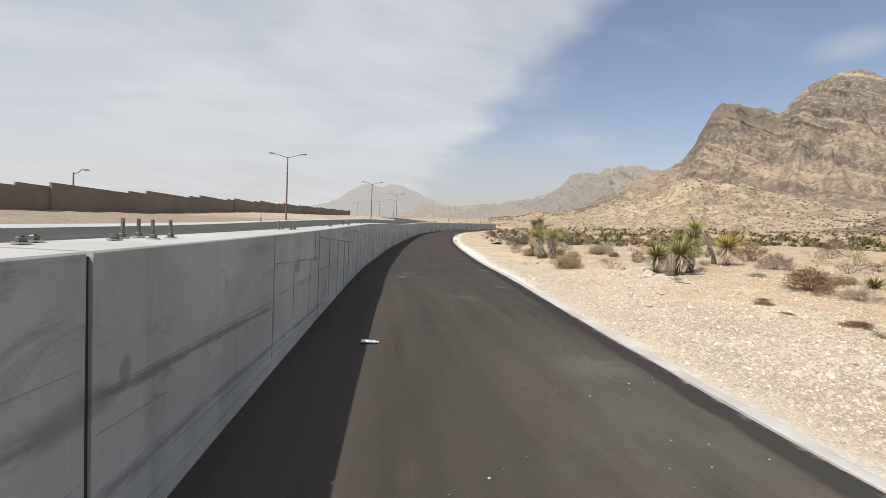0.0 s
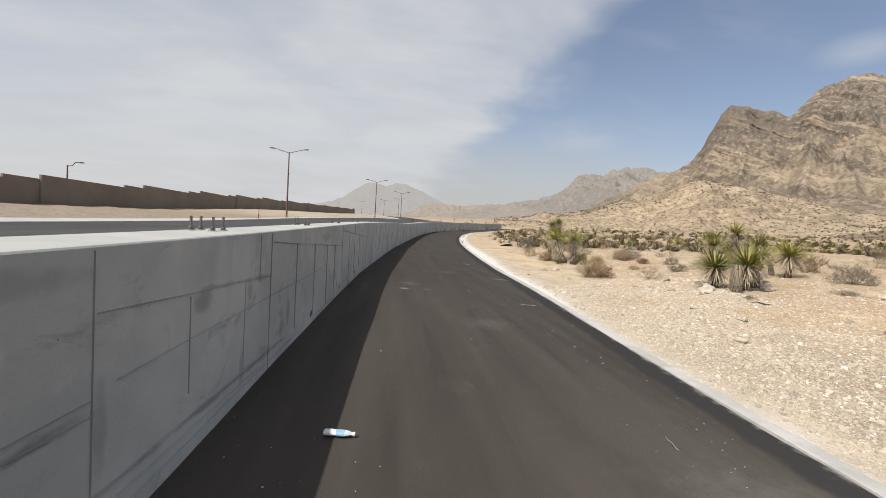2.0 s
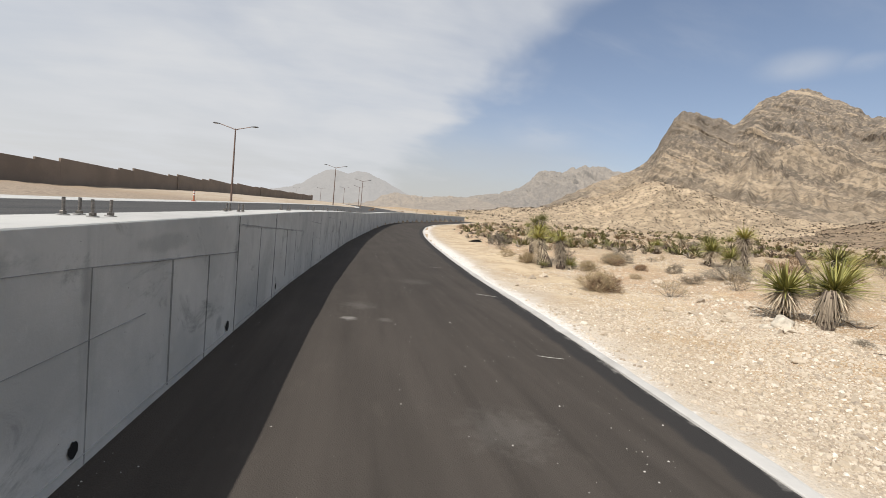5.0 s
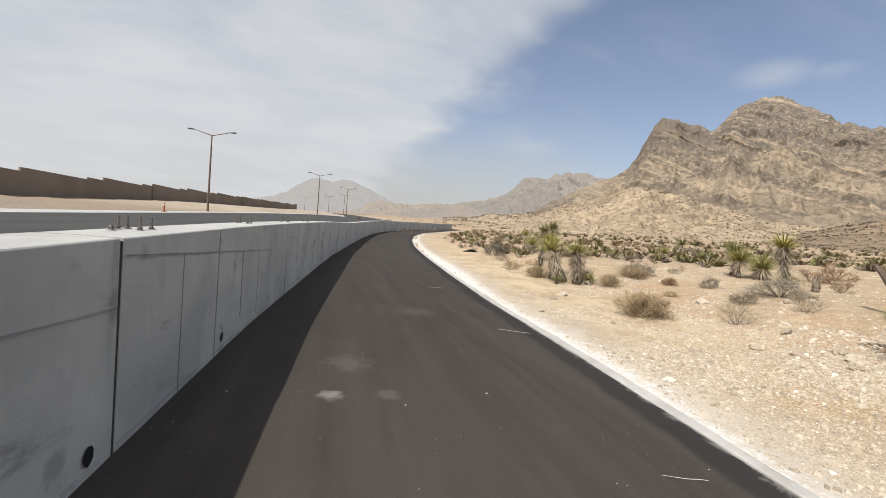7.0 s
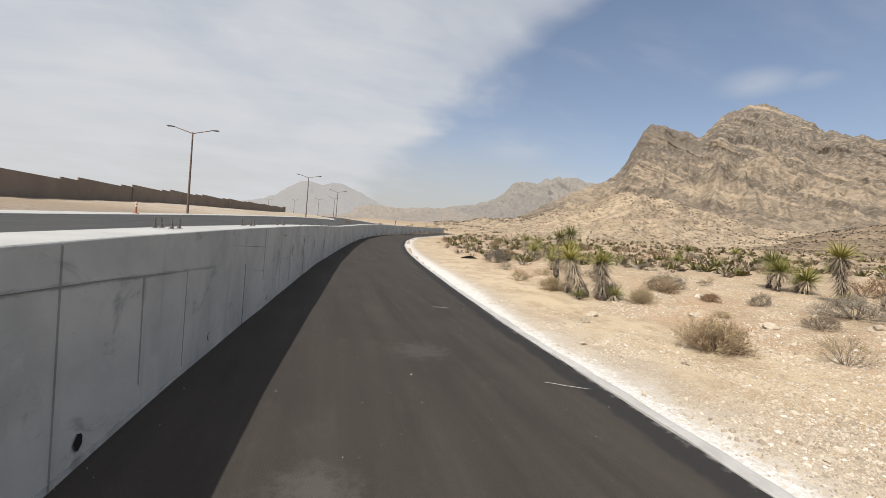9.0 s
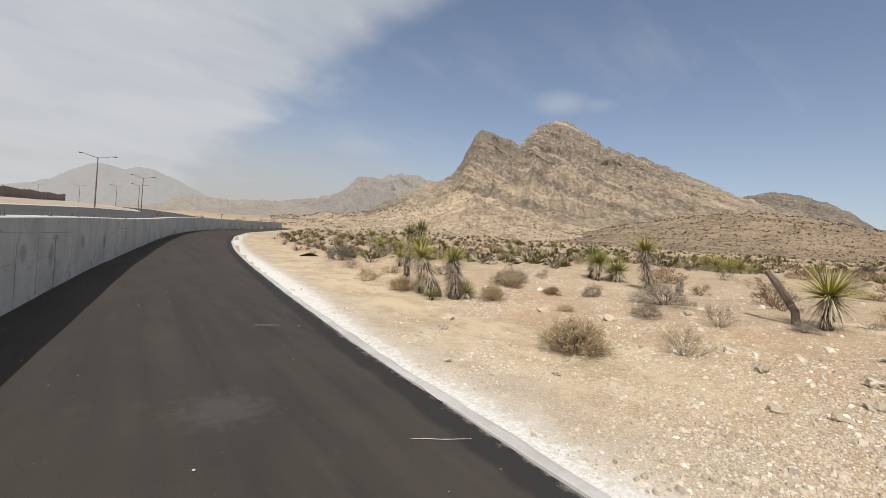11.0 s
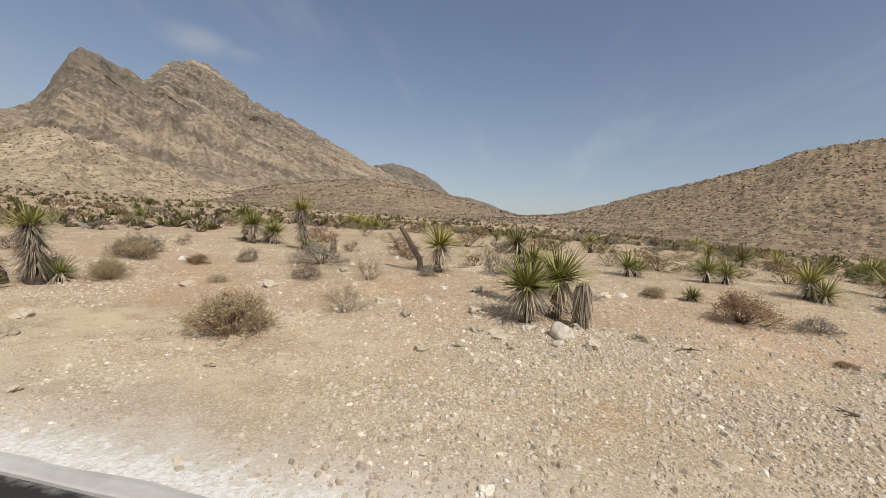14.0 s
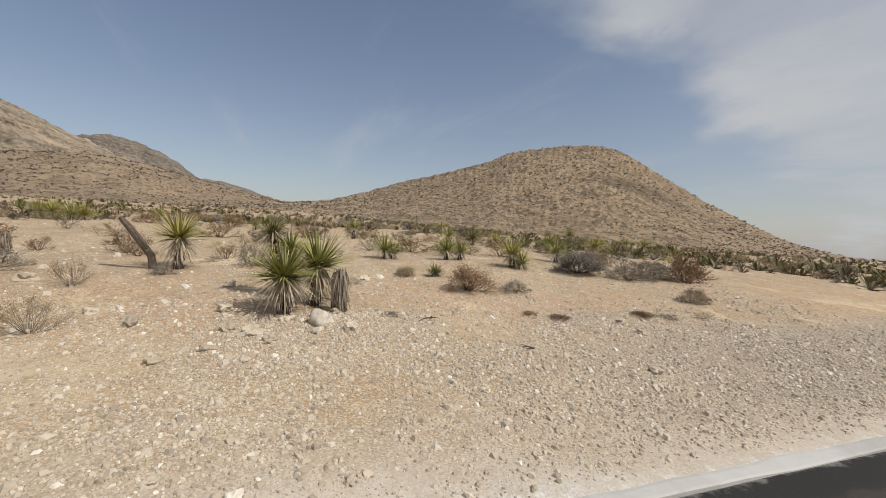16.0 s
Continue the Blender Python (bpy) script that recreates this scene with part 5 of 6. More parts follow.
# slender trunk further off
yucca(14.3, 20.85, 1.42, 0.58, 15, TALL, "yucca_yellow", 110, (-0.1, 0.15), 1.3, dead="grey_dead_leaf")
yucca(14.0, 20.6, 0.15, 0.4, 16, LOW, "yucca_dull", 40, skirt=0)
yucca(13.9, 19.66, 0.48, 0.4, 17, "short dead yucca stub with grey leaves", crown=False, skirt=1.6, dead="grey_dead_leaf")
for i, (x, y, h, r, leaf) in enumerate(((15.1, 23.3, 0.75, 0.62, "yucca_leaf"), (15.7, 22.8, 0.5, 0.62, "yucca_leaf"), (15.5, 23.9, 1.0, 0.55, "yucca_dull"), (16.0, 23.2, 0.3, 0.55, "yucca_yellow"),
                                        (33.8, 25.9, 0.5, 1.0, "yucca_yellow"), (32.6, 24.6, 0.45, 1.0, "yucca_yellow"), (34.6, 26.8, 0.5, 0.9, "yucca_leaf"), (31.4, 23.6, 0.4, 0.8, "yucca_yellow"),
                                        (18.7, 48, 0.75, 0.8, "yucca_leaf"), (29.8, 41.5, 0.9, 0.8, "yucca_dull"), (37.2, 43.2, 0.8, 0.8, "yucca_leaf"), (12.9, 10.6, 0.32, 0.55, "yucca_leaf"), (13.1, 10.3, 0.2, 0.45, "yucca_dull"),
                                        (11.49, 6.95, 0.45, 0.58, "yucca_yellow"), (11.3, 6.75, 0.2, 0.5, "yucca_leaf"), (12.91, 8.54, 0.35, 0.5, "yucca_leaf"), (12.99, 8.0, 0.32, 0.47, "yucca_leaf"), (19.8, 4.0, 0.4, 0.7, "yucca_dull"),
                                        (10.14, 10.07, 0.1, 0.24, "yucca_dull"), (13.5, 38.8, 0.55, 0.7, "yucca_leaf"), (15.3, 39.1, 0.5, 0.65, "yucca_yellow"), (14.2, 40.2, 0.6, 0.7, "yucca_leaf"), (20.6, 33.4, 0.5, 0.55, "yucca_leaf"),
                                        (16.95, -1.6, 0.5, 0.7, "yucca_yellow"), (18.3, 0.3, 0.5, 0.75, "yucca_leaf"), (23.6, -5.6, 0.9, 0.8, "yucca_leaf"), (14.2, 41.5, 1.2, 0.6, "yucca_leaf"), (10.8, 31.5, 0.5, 0.5, "yucca_leaf"))):
    yucca(x, y, h, r, 40 + i, LOW if h < 0.6 else GREEN, leaf, 130 if i < 8 else 85, skirt=0.6 if h > 0.4 else 0)

# fallen yucca trunk
bm = bmesh.new()
tube(bm, [(0, 0, -0.1), (-0.02, 0.05, 0.28), (0.0, 0.28, 0.62), (0.02, 0.46, 0.88), (0.0, 0.62, 1.08)], [0.09, 0.07, 0.075, 0.06, 0.045], 10)
for v in bm.verts:
    v.co += Vector((0.018 * math.sin(v.co.z * 31 + v.co.x * 60), 0.018 * math.cos(v.co.z * 27 + v.co.y * 40), 0))
trunk = part("dead_yucca", bm, MAT["dead_wood"])
trunk.location = (11.25, 16.15, gz1(11.25, 16.15))
tagged(trunk, "bare dark dead yucca trunk leaning over", "dead tree")


# ---- dry shrubs ----
def twigs(rr, stems, forks, lean_, thick):
    """Branching thin stems inside a unit dome."""
    verts, faces = [], []
    tips = []

    def stem(p, d, ln, r, depth):
        base = len(verts)
        segs = 2 if depth == 0 else 1
        for s in range(segs + 1):
            q = d.to_track_quat("Z", "Y").to_matrix()
            rad = r * (1 - 0.6 * s / segs)
            for k in range(3):
                verts.append(p + q @ Vector((rad * math.cos(k * 2.0944), rad * math.sin(k * 2.0944), 0)))
            if s < segs:
                p = p + d * (ln / segs)
                d = (d + Vector((rr.uniform(-1, 1), rr.uniform(-1, 1), rr.uniform(-0.5, 0.7))) * 0.26).normalized()
        for s in range(segs):
            for k in range(3):
                a, b = base + s * 3 + k, base + s * 3 + (k + 1) % 3
                faces.append((a, b, b + 3, a + 3))
        if depth < 2:
            for _ in range(forks):
                dd = (d + Vector((rr.uniform(-1, 1), rr.uniform(-1, 1), rr.uniform(-0.4, 0.8))) * 0.75).normalized()
                stem(p, dd, ln * rr.uniform(0.5, 0.8), r * 0.5, depth + 1)
        else:
            tips.append(p)

    for i in range(stems):
        az = i * 2.4 + rr.uniform(-0.3, 0.3)
        po = radians(rr.uniform(8, lean_))
        d = Vector((math.sin(po) * math.cos(az), math.sin(po) * math.sin(az), math.cos(po)))
        stem(Vector((0.07 * math.cos(az), 0.07 * math.sin(az), -0.03)), d, rr.uniform(0.34, 0.5), thick, 0)
    return [Vector((v.x, v.y, max(v.z, 0.004))) for v in verts], faces, tips


def leaf_specks(rr, tips, per, size, loose=0.05):
    verts, faces = [], []
    for p in tips:
        for _ in range(per):
            c = p * rr.uniform(1 - 4 * loose, 1.0) + Vector((rr.gauss(0, loose), rr.gauss(0, loose), rr.gauss(0, loose)))
            a = Vector((rr.uniform(-1, 1), rr.uniform(-1, 1), rr.uniform(-1, 1))).normalized() * size * rr.uniform(0.6, 1.4)
            b = a.orthogonal().normalized() * size * 0.35
            n = len(verts)
            verts += [c - a, c + b, c + a, c - b]
            faces.append((n, n + 1, n + 2, n + 3))
    return [Vector((v.x, v.y, max(v.z, 0.01))) for v in verts], faces


KINDS = {
    "tan": ("twig_tan", "leaf_tan", 48, 3, 89, 0.0165, 4, "twiggy dry tan desert shrub on gravel"),
    "grey": ("twig_grey", "leaf_grey", 44, 3, 89, 0.0182, 6, "bare grey twiggy desert shrub on gravel"),
    "brown": ("twig_brown", "leaf_brown", 46, 3, 88, 0.0169, 9, "dense brown dry desert shrub on gravel"),
    "blue": ("twig_bluegrey", "leaf_slate", 44, 3, 86, 0.0195, 22, "dark blue-grey leafless desert shrub on gravel"),
    "olive": ("twig_grey", "leaf_olive", 26, 3, 80, 0.012, 14, "olive green leafy desert shrub on gravel"),
    "yellow": ("twig_tan", "leaf_yellow", 26, 3, 76, 0.012, 15, "yellow-green leafy desert shrub on gravel"),
    "sparse": ("twig_grey", "leaf_tan", 22, 3, 76, 0.015, 3, "sparse spindly dry desert shrub on gravel"),
}
protos = {}


def shrub(kind, x, y, half, high, turn=0.0, lite=False):
    key = (kind, int(turn) % 2, lite)
    m4 = pose(x, y, gz1(x, y) - 0.01, 0, 0, turn) @ Matrix.Diagonal((half * 1.2, half * 1.2, high * 1.15, 1))
    if key in protos:
        return copy_thing(protos[key], m4 @ Matrix.Diagonal((1 / protos[key].scale[0], 1 / protos[key].scale[1], 1 / protos[key].scale[2], 1)))
    wood, leaf, stems, forks, lean_, thick, per, label = KINDS[kind]
    rr = random.Random(len(protos) * 7 + 3)
    if lite:
        stems, thick, per = stems // 3, thick * 1.5, max(3, per * 2 // 3)
    ob = new("shrub")
    v_, f_, tips = twigs(rr, stems, forks, lean_, thick)
    part("twig_crown", mesh_of("twig_crown", v_, f_), MAT[wood], ob)
    v_, f_ = leaf_specks(rr, tips, per, 0.040 if lite else 0.037 if kind in ("brown", "blue") else 0.030, 0.085 if kind in ("brown", "blue") else 0.05)
    part("foliage", mesh_of("foliage", v_, f_), MAT[leaf], ob)
    tagged(ob, label, "shrub", "desert shrubs")
    protos[key] = ob
    ob.matrix_basis = m4
    return ob


SHRUBS = """tan 5.96 17.79 .62 .62;brown 6.25 17.95 .5 .5;sparse 7.36 16.68 .38 .5;grey 11 24.1 .67 .6;sparse 9.77 17.06 .36 .55;grey 9.7 18.5 .42 .28;tan 8.5 22.4 .41 .41;tan 7.1 25 .46 .46;grey 8.3 23.6 .40 .45;tan 7.25 27.6 .45 .36
grey 11.7 19.1 .78 .5;grey 13.2 20 .5 .4;brown 10.4 21.8 .3 .24;grey 11.15 20.9 .3 .4;brown 14 17.3 .5 .6;brown 13.3 16.9 .4 .5;brown 13 14.9 .35 .34;grey 11.8 14.2 .48 .55;grey 12.4 15.2 .25 .2;grey 15.6 10.4 .55 .45;tan 10.2 10.8 .26 .27
tan 8.9 29.1 .42 .34;brown 22.7 29.5 .5 .42;brown 22.2 9.4 .52 .36;grey 13 24.4 .3 .25;brown 14.3 19.2 .3 .4;brown 8.38 10.03 .55 .5;blue 10.56 5.15 .72 .66;grey 8.28 8.92 .33 .24;grey 9.6 4.1 .66 .48;grey 9.7 2.8 .6 .44;brown 9.15 2.2 .5 .85;grey 7.14 4.75 .34 .36
olive 18.2 .3 .85 .75;olive 23.6 -5.6 .9 .9;yellow 17 -1.6 .6 .7;grey 10.4 10.8 .22 .22;blue 9.55 35.9 .9 .85;tan 6.76 27.1 .46 .5;tan 10.5 23.8 .58 .5;tan 8.4 22.3 .38 .45;olive 21.6 52.8 1.1 .85;tan 7 25.05 .37 .45;olive 11.8 47.6 .8 .66;brown 27 46.5 1.1 .8
olive 12.5 36.5 .7 .6;grey 8.2 31.5 .5 .4;tan 9.1 29.1 .35 .35;sparse 6.9 4.9 .3 .32;sparse 5.96 6.06 .2 .16;olive 33 25 1.0 .8;yellow 34.5 26 1.1 .95;yellow 31.5 24 .9 .7;grey 12.7 12.6 .4 .34;grey 14.2 12.9 .5 .4;olive 15.3 9.2 .5 .5;grey 9.4 12.4 .3 .12;brown 14.6 6.9 .5 .45
tan 9.0 20.2 .25 .2;grey 10.6 15.9 .25 .2;grey 6.77 12.21 .15 .09;brown 6.44 9.2 .19 .1;brown 6.28 7.4 .25 .09;grey 6.13 6.9 .2 .09;brown 6.8 9.6 .16 .06;brown 8.4 92 .9 .9;brown 3 97 .8 .8;olive 16.5 104 .9 .8"""
for i, row in enumerate(SHRUBS.replace("\n", ";").split(";")):
    kind, x, y, half, high = row.split()
    shrub(kind, float(x), float(y), float(half), float(high), i * 37.0, float(x) > 11.9 or float(y) > 26)
rng = random.Random(11)
placed = 0
while placed < 200:
    r, az = 13 + 42 * rng.random() ** 0.9, radians(rng.uniform(8, 158))
    x, y = EYE[0] + r * math.sin(az), EYE[1] + r * math.cos(az)
    if x - float(KERB_X(y)) < 3.5 + 3 * rng.random():
        continue
    kind = rng.choice(("grey", "grey", "tan", "tan", "brown", "brown", "olive", "sparse", "blue", "yellow"))
    half = rng.uniform(0.18, 0.55) * (1 + r / 70)
    shrub(kind, x, y, half, half * rng.uniform(0.6, 1.05), rng.uniform(0, 360), True)
    placed += 1
placed = 0
while placed < 120:
    r, az = 14 + 30 * rng.random() ** 0.8, radians(rng.uniform(78, 142))
    x, y = EYE[0] + r * math.sin(az), EYE[1] + r * math.cos(az)
    half = rng.uniform(0.25, 0.7) * (1 + r / 80)
    if rng.random() < 0.16:
        yucca(x, y, rng.uniform(0.25, 0.6), rng.uniform(0.5, 0.75), 200 + placed, LOW, rng.choice(("yucca_leaf", "yucca_yellow")), 60, skirt=0.5)
    else:
        shrub(rng.choice(("olive", "olive", "olive", "yellow", "grey", "brown", "blue", "tan")), x, y, half, half * rng.uniform(0.55, 0.95), rng.uniform(0, 360), True)
    placed += 1


# ---- far scrub, too many to count ----
def clumps(name, label, material, places, sizes, seed, tris=9, wide=1.0):
    rs = np.random.RandomState(seed)
    n = len(places)
    c = np.repeat(places, tris, 0)
    s = np.repeat(sizes, tris)[:, None]
    az = rs.uniform(0, 2 * np.pi, n * tris)
    po = np.radians(rs.uniform(24, 86, n * tris) if wide < 2 else rs.uniform(35, 88, n * tris))
    d = np.stack([np.sin(po) * np.cos(az), np.sin(po) * np.sin(az), np.cos(po)], -1)
    side_ = np.stack([-np.sin(az), np.cos(az), rs.uniform(-0.4, 0.4, n * tris)], -1)
    ln = s * rs.uniform(0.6, 1.1, (n * tris, 1))
    a = c - side_ * s * 0.05
    b = c + side_ * s * 0.05
    e = c + d * ln + side_ * s * 0.09 * wide
    g = c + d * ln - side_ * s * 0.09 * wide + np.stack([0 * az, 0 * az, 0.1 * s[:, 0]], -1)
    v_ = np.stack([a, b, e, g], 1).reshape(-1, 3)
    f_ = np.arange(len(v_)).reshape(-1, 4)
    return tagged(part(name, mesh_of(name, v_, f_), material), label, "scrub", kind="stuff")


rs = np.random.RandomState(5)


def ground_spots(n, r0, r1, a0, a1, clear_):
    r = r0 * (r1 / r0) ** rs.rand(n)
    az = np.radians(rs.uniform(a0, a1, n))
    x, y = EYE[0] + r * np.sin(az), EYE[1] + r * np.cos(az)
    keep = (x - KERB_X(np.clip(y, -40, 155)) > clear_) & (fbm(x * 0.05, y * 0.05, 3, 77) > -0.35)
    x, y, r = x[keep], y[keep], r[keep]
    return np.stack([x, y, ground_z(x, y) - 0.03], -1), r


p, r = ground_spots(1500, 30, 330, 4, 166, 5)
clumps("scrub", "scattered dry grey-brown scrub over the far plain", MAT["twig_tan"], p, rs.uniform(0.25, 0.6, len(p)) * (0.8 + r / 300), 1, 22)
p, r = ground_spots(1300, 24, 300, 4, 166, 5)
clumps("scrub", "scattered low dark brown brush over the far plain", MAT["twig_dark"], p, rs.uniform(0.25, 0.65, len(p)) * (0.8 + r / 300), 6, 20)
p, r = ground_spots(1500, 24, 300, 4, 166, 5)
clumps("scrub", "scattered olive green yuccas and scrub over the far plain", MAT["leaf_olive"], p, rs.uniform(0.3, 0.75, len(p)) * (0.8 + r / 300), 2, 26)
p, r = ground_spots(1500, 22, 260, 4, 166, 4)
clumps("scrub", "scattered pale dry grass tufts over the plain", MAT["leaf_grey"], p, rs.uniform(0.2, 0.5, len(p)), 3, 16)


def hill_spots(ob, n, low, high):
    m_ = ob.data
    co = np.empty(len(m_.vertices) * 3)
    m_.vertices.foreach_get("co", co)
    co = co.reshape(-1, 3)
    d = np.hypot(co[:, 0] - EYE[0], co[:, 1] - EYE[1])
    w = 1.0 / np.maximum(d, 50)
    pick = rs.choice(len(co), n, p=w / w.sum())
    return co[pick] + rs.normal(0, 0.6, (n, 3)) * (1, 1, 0), rs.uniform(low, high, n) * d[pick] * 0.001


hills = [o for o in scene.objects if o.name.startswith("hill")]
for i, (ob, n, low, high) in enumerate(zip(hills, (5200, 4600, 6500), (1.4, 1.6, 1.6), (3.4, 3.8, 4.2))):
    p, s_ = hill_spots(ob, n, low, high)
    clumps("scrub", "small dark scrub dotted over the hillside", MAT["twig_dark"], p, s_, 10 + i, 6, 2.6)

# ---- stones ----


def stone_shape(level, seed, flat=0.65, rough_=0.25):
    bm = bmesh.new()
    bmesh.ops.create_icosphere(bm, subdivisions=level, radius=1.0)
    o = Vector((seed * 3.1, seed * 1.7, seed * 0.9))
    for v in bm.verts:
        k = 1 + rough_ * noise.noise(v.co * 1.3 + o) * 1.6 + rough_ * 0.5 * noise.noise(v.co * 3.1 + o)
        v.co = Vector((v.co.x * k * 1.15, v.co.y * k * 0.9, v.co.z * k * flat))
    return bm


def gravel(name, label, xs, ys, sizes, level, seed, material, zs=None):
    rr = np.random.RandomState(seed)
    shapes = []
    for k in range(6):
        if level == 0:
            rk = np.random.RandomState(seed + k)
            low = [(math.cos(q) * rk.uniform(0.75, 1.25), math.sin(q) * rk.uniform(0.75, 1.25), -0.5) for q in (0.2, 1.7, 3.3, 4.8)]
            top = [(math.cos(q) * rk.uniform(0.4, 0.8), math.sin(q) * rk.uniform(0.4, 0.8), rk.uniform(0.25, 0.6)) for q in (0.6, 2.6, 4.9)]
            shapes.append((np.array(low + top), np.array([(0, 1, 4), (1, 5, 4), (1, 2, 5), (2, 6, 5), (2, 3, 6), (3, 0, 6), (0, 4, 6), (4, 5, 6)])))
            continue
        bm = stone_shape(level, seed + k, 0.6, 0.4)
        shapes.append((np.array([v.co[:] for v in bm.verts]), np.array([[v.index for v in f.verts] for f in bm.faces])))
        bm.free()
    zs = ground_z(xs, ys) if zs is None else zs
    all_v, all_f, n0 = [], [], 0
    which = rr.randint(0, 6, len(xs))
    for k in range(6):
        idx = np.where(which == k)[0]
        sv, sf = shapes[k]
        a = rr.uniform(0, 2 * np.pi, len(idx))
        s = sizes[idx][:, None]
        st = rr.uniform(0.75, 1.3, (len(idx), 3)) * s * (1.1, 1.1, 0.9)
        X = sv[None, :, 0] * st[:, :1]
        Y = sv[None, :, 1] * st[:, 1:2]
        Z = sv[None, :, 2] * st[:, 2:] + zs[idx][:, None] + 0.3 * s
        ca, sa = np.cos(a)[:, None], np.sin(a)[:, None]
        v_ = np.stack([X * ca - Y * sa + xs[idx][:, None], X * sa + Y * ca + ys[idx][:, None], Z], -1).reshape(-1, 3)
        f_ = (sf[None] + (np.arange(len(idx)) * len(sv))[:, None, None]).reshape(-1, 3) + n0
        n0 += len(v_)
        all_v.append(v_)
        all_f.append(f_)
    return tagged(part(name, mesh_of(name, np.concatenate(all_v), np.concatenate(all_f)), material), label, "stones", kind="stuff")


def band(n, y0, y1, scale_, lo=0.22, hi=30.0):
    yv = rs.uniform(y0, y1, n)
    d = lo + rs.exponential(scale_, n)
    d = np.where(d > hi, lo + rs.rand(n) * hi, d)
    xv_ = KERB_X(yv) + d
    # sand lies bare beside the bend, stones gather further along
    bare = np.clip((yv - 13.5) / 3.0, 0, 1) * np.clip((4.2 - d) / 1.2, 0, 1) * 0.6
    open_ = fbm(xv_ * 0.55, yv * 0.55, 4, 91, 0.6)
    sand_belt = np.clip(1 - np.abs(d - 3.3 - 0.5 * open_) / 0.9, 0, 1) * 0.45
    keep_ = rs.rand(n) > bare + sand_belt + np.clip(open_ * 2.2 + 0.15, -0.1, 0.85) * np.where(yv > 13, 1.0, 0.6)
    return xv_[keep_], yv[keep_]


x, y = band(150000, 0.5, 25, 2.6, 0.20)
keep = (rs.rand(len(x)) < np.clip((x - KERB_X(y) - 0.2) / np.where(y > 12, 0.9, 0.4), 0.06, 1))
x, y = x[keep], y[keep]
gravel("gravel", "loose pale limestone gravel over the path shoulder", x, y, np.clip(rs.lognormal(-5.0, 0.58, len(x)), 0.003, 0.040), 0, 200, MAT["stone"])
x, y = band(80000, 2.0, 27, 6.5, 1.0, 15.0)
gravel("gravel", "fine tan gravel and grit over the desert floor", x, y, np.clip(rs.lognormal(-4.75, 0.60, len(x)), 0.005, 0.05), 0, 215, MAT["stone"])
yv = rs.uniform(5.5, 16.5, 90000)
d = 0.25 + 4.2 * rs.rand(90000) ** 1.1
xv = KERB_X(yv) + d
keep = rs.rand(90000) < np.clip(0.55 - 1.1 * fbm(xv * 0.45, yv * 0.45, 4, 95, 0.6), 0.08, 1.0) * np.clip((d - 0.25) / 0.8, 0.1, 1) * np.clip((16.5 - yv) / 3.0, 0, 1)
x, y = xv[keep], yv[keep]
gravel("gravel", "thick patches of crushed pale stone beside the path", x, y, np.clip(rs.lognormal(-4.62, 0.50, len(x)), 0.005, 0.045), 0, 222, MAT["stone"])
x, y = band(2600, 0.5, 32, 5.0)
gravel("gravel", "fist-sized loose stones over the desert floor", x, y, np.clip(rs.lognormal(-3.9, 0.35, len(x)), 0.014, 0.065), 0, 230, MAT["stone"])
x, y = band(9000, 10, 60, 12.0, 2.0, 50)
gravel("gravel", "scattered loose stones between the shrubs", x, y, np.clip(rs.lognormal(-3.75, 0.5, len(x)), 0.014, 0.12), 0, 260, MAT["stone"])

p, s_ = hill_spots(hills[2], 5200, 0.7, 2.6)
gravel("rubble", "broken tan rock scattered over the hillside", p[:, 0], p[:, 1], s_ * rs.uniform(0.5, 1.0, len(p)), 0, 290, MAT["stone"], p[:, 2])

ROCKS = ((6.62, 13.26, 0.155), (6.85, 13.72, 0.085), (5.67, 14.21, 0.055), (6.98, 13.0, 0.08), (6.36, 13.35, 0.08), (6.64, 17.72, 0.09), (6.19, 13.94, 0.08), (3.71, 14.67, 0.045), (3.4, 14.19, 0.05), (3.45, 11.62, 0.045),
         (3.34, 13.48, 0.04), (4.18, 9.57, 0.07), (3.81, 9.98, 0.06), (6.5, 14.15, 0.12), (6.7, 14.45, 0.09), (6.1, 14.6, 0.07), (5.9, 15.1, 0.07), (7.4, 14.5, 0.1), (6.3, 12.9, 0.09), (5.3, 12.0, 0.07), (4.9, 17.3, 0.05), (6.9, 18.3, 0.12),
         (3.9, 18.5, 0.06), (4.4, 6.0, 0.07), (5.5, 8.3, 0.08), (7.2, 15.6, 0.1), (8.1, 16.3, 0.09), (9.4, 14.6, 0.12), (9.9, 11.9, 0.12), (8.8, 18.9, 0.13), (8.6, 20.6, 0.12), (10.4, 17.9, 0.14), (5.2, 20.4, 0.1), (6.1, 21.3, 0.12))
rng = random.Random(21)
for i, (x, y, s) in enumerate(ROCKS):
    ob = part("rock", stone_shape(3, 300 + i, 0.72 if i else 0.85, 0.28 if i in (0, 4) else 0.5), MAT["pale_rock"] if i in (0, 4) else MAT["rock"])
    for p_ in ob.data.polygons:
        p_.use_smooth = i in (0, 4)
    ob.matrix_basis = pose(x, y, gz1(x, y) + s * 0.16, rng.uniform(-12, 12), rng.uniform(-12, 12), rng.uniform(0, 360)) @ Matrix.Diagonal((s * (0.9 if i == 0 else 1.1), s * (1.1 if i == 0 else 1.0), s, 1))
    tagged(ob, "pale rounded limestone boulder at the foot of the yuccas" if i == 0 else "angular tan desert rock on gravel", "rock", "desert rocks")

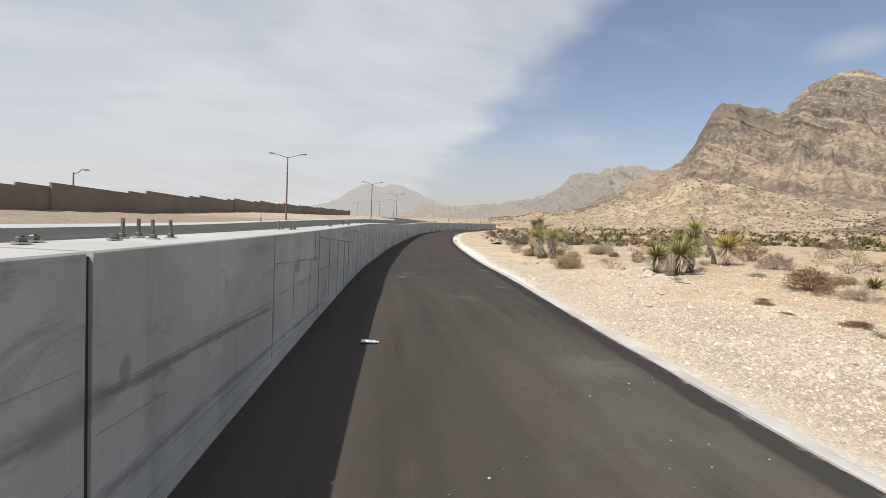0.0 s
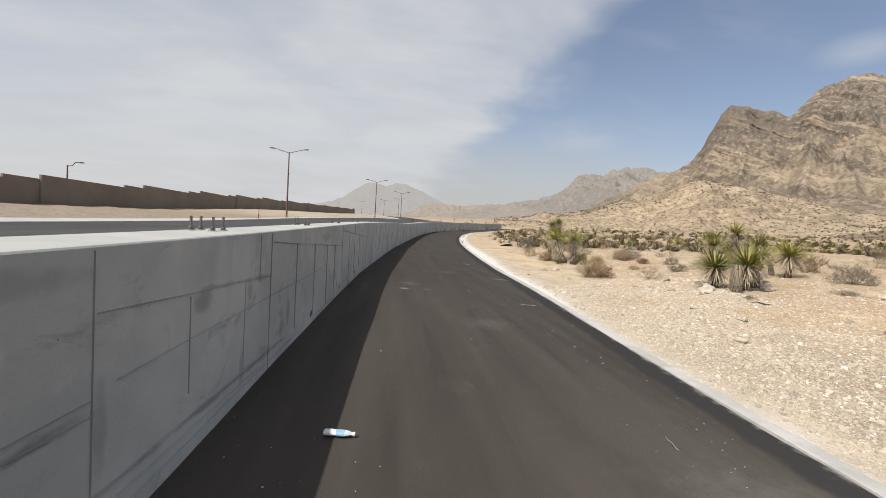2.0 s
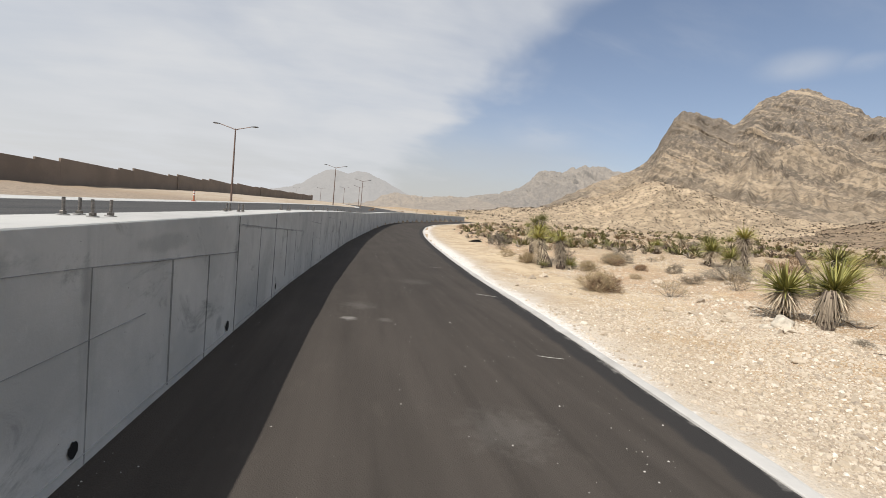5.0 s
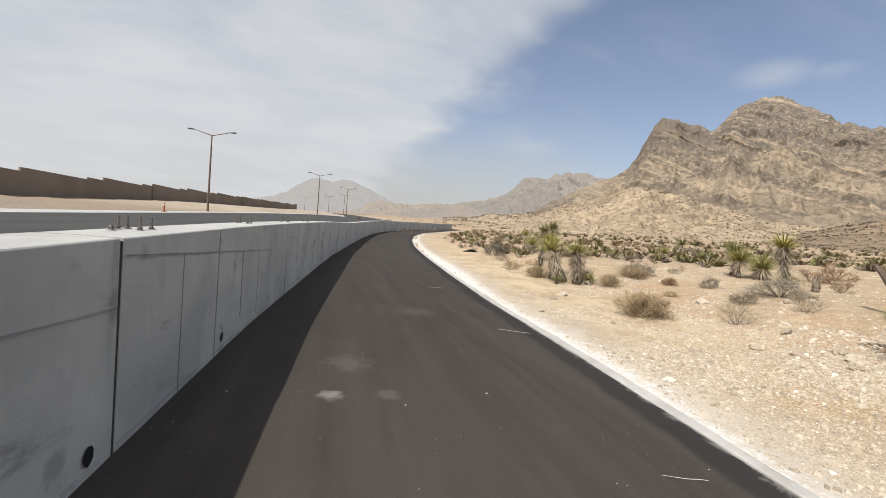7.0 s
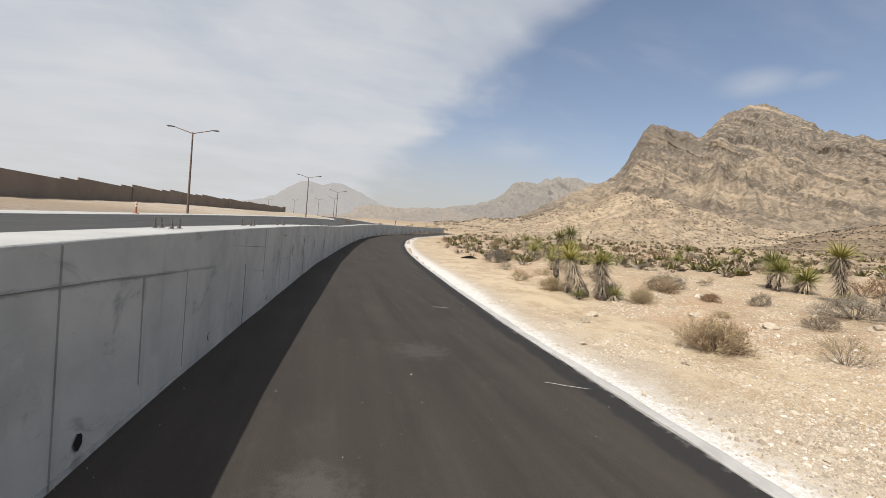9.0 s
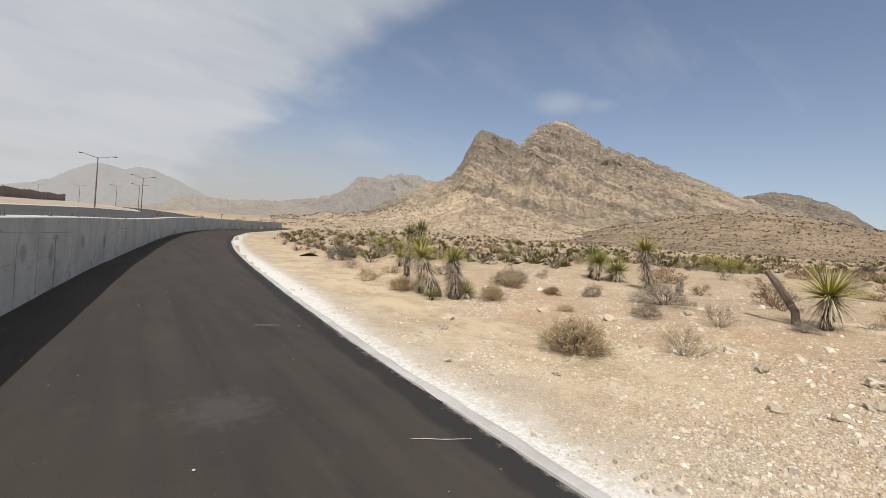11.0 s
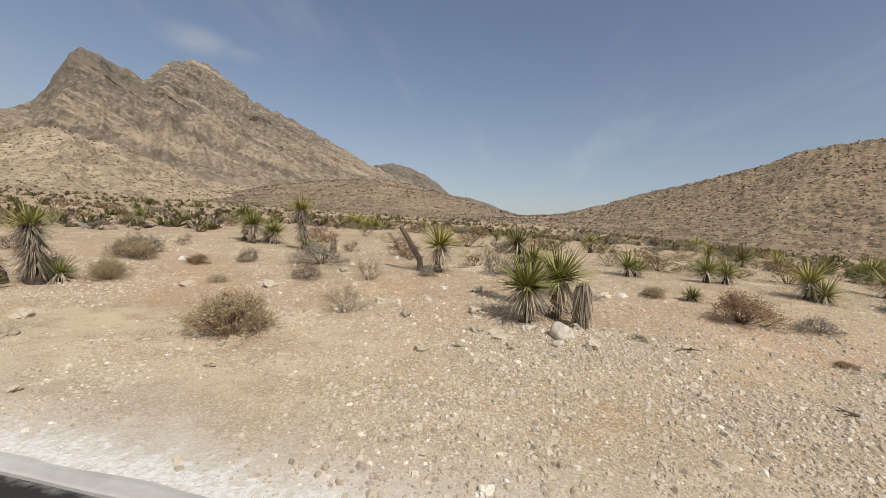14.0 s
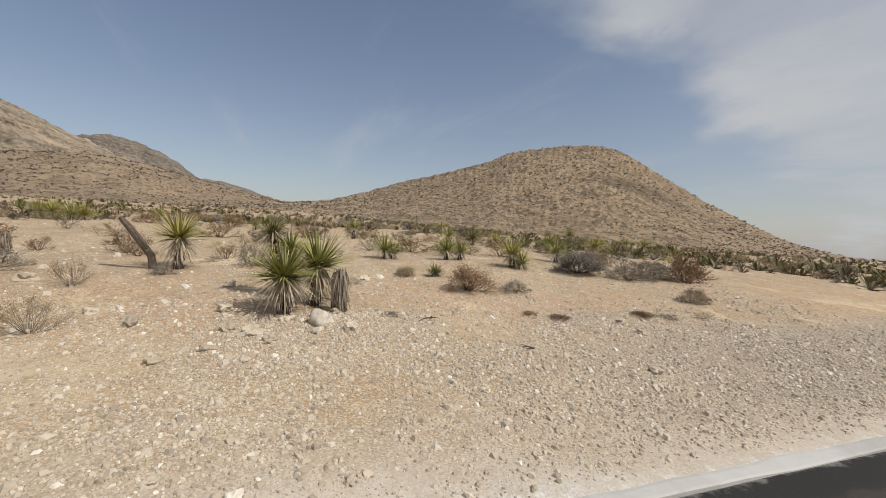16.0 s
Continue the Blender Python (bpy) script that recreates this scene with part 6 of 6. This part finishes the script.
# ---- chips and scuffs on the path ----
yv = np.concatenate([rs.uniform(1, 28, 420), rs.uniform(2.5, 14, 260)])
xv = np.concatenate([WALL_X(yv[:420]) + rs.beta(0.8, 1.6, 420) * (KERB_X(yv[:420]) - WALL_X(yv[:420])), KERB_X(yv[420:]) - 0.35 - rs.gamma(1.6, 0.5, 260)])
sz = np.clip(rs.lognormal(-5.75, 0.55, len(xv)), 0.002, 0.013)
v_all, f_all = [], []
for k in range(len(xv)):
    b0 = len(v_all)
    a = rs.uniform(0, 6.28)
    z = float(PATH_Z(yv[k])) + 0.004
    for j in range(4):
        aa = a + j * 1.5708 + rs.uniform(-0.3, 0.3)
        v_all.append((xv[k] + sz[k] * 1.3 * math.cos(aa), yv[k] + sz[k] * math.sin(aa), z))
    v_all.append((xv[k], yv[k], z + sz[k] * 0.9))
    f_all += [(b0 + j, b0 + (j + 1) % 4, b0 + 4) for j in range(4)]
tagged(part("stone_chips", mesh_of("stone_chips", v_all, f_all), MAT["chip"]), "white stone chips scattered over the asphalt", "stones", kind="stuff")

SCUFFS = ((2.13, 16.68, 2.62, 16.43, 0.014), (2.96, 17.80, 2.90, 17.25, 0.10), (1.15, 7.0, 1.12, 6.8, 0.006), (1.9, 21.5, 2.3, 21.4, 0.012), (1.7, 12.4, 2.0, 12.3, 0.012))
for i, (x0, y0, x1, y1, w) in enumerate(SCUFFS):
    v_, f_ = [], []
    n = 9
    nx, ny = -(y1 - y0), x1 - x0
    ln = math.hypot(nx, ny)
    for k in range(n):
        u = k / (n - 1)
        wd = 0.55 * w * (0.25 + 0.75 * math.sin(math.pi * (0.06 + 0.88 * u))) * (0.6 + 0.6 * abs(math.sin(k * 2.7 + i)))
        bx, by = x0 + (x1 - x0) * u + 0.007 * math.sin(k * 1.3 + i), y0 + (y1 - y0) * u + 0.007 * math.sin(k * 0.9 + i * 2)
        zz = float(PATH_Z(by)) + 0.0125
        v_ += [(bx + nx / ln * wd / 2, by + ny / ln * wd / 2, zz - 0.003), (bx, by, zz), (bx - nx / ln * wd / 2, by - ny / ln * wd / 2, zz - 0.003)]
        if k:
            b = k * 3
            f_ += [(b - 3, b - 2, b + 1, b), (b - 2, b - 1, b + 2, b + 1)]
    part("scuff_mark", mesh_of("scuff_mark", v_, f_), MAT["chip"], path, "white scratch in the asphalt")

# ---- fallen sticks on the shoulder ----
STICKS = ((5.96, 6.06, 0.22, 30), (5.44, 3.81, 0.34, 80), (6.6, 11.6, 0.3, 150), (7.9, 13.0, 0.4, 20), (6.0, 8.2, 0.2, 100), (5.2, 10.6, 0.18, 60))
for i, (x, y, ln, turn) in enumerate(STICKS):
    rr = random.Random(500 + i)
    bm = bmesh.new()
    for k in range(3):
        a = rr.uniform(-0.7, 0.7)
        p0 = Vector((rr.uniform(-0.3, 0.3) * ln, 0, 0.01))
        tube(bm, [p0, p0 + Vector((math.cos(a), math.sin(a), rr.uniform(0, 0.12))) * ln * 0.5, p0 + Vector((math.cos(a + 0.2), math.sin(a + 0.2), rr.uniform(-0.02, 0.2))) * ln], [0.010, 0.008, 0.004], 5)
    ob = part("dead_branch", bm, MAT["dead_leaf"] if i < 2 else MAT["twig_dark"])
    ob.matrix_basis = pose(x, y, gz1(x, y) + 0.005, 0, 0, turn)
    tagged(ob, "broken dry branch lying on the gravel", "branch", "fallen branches")
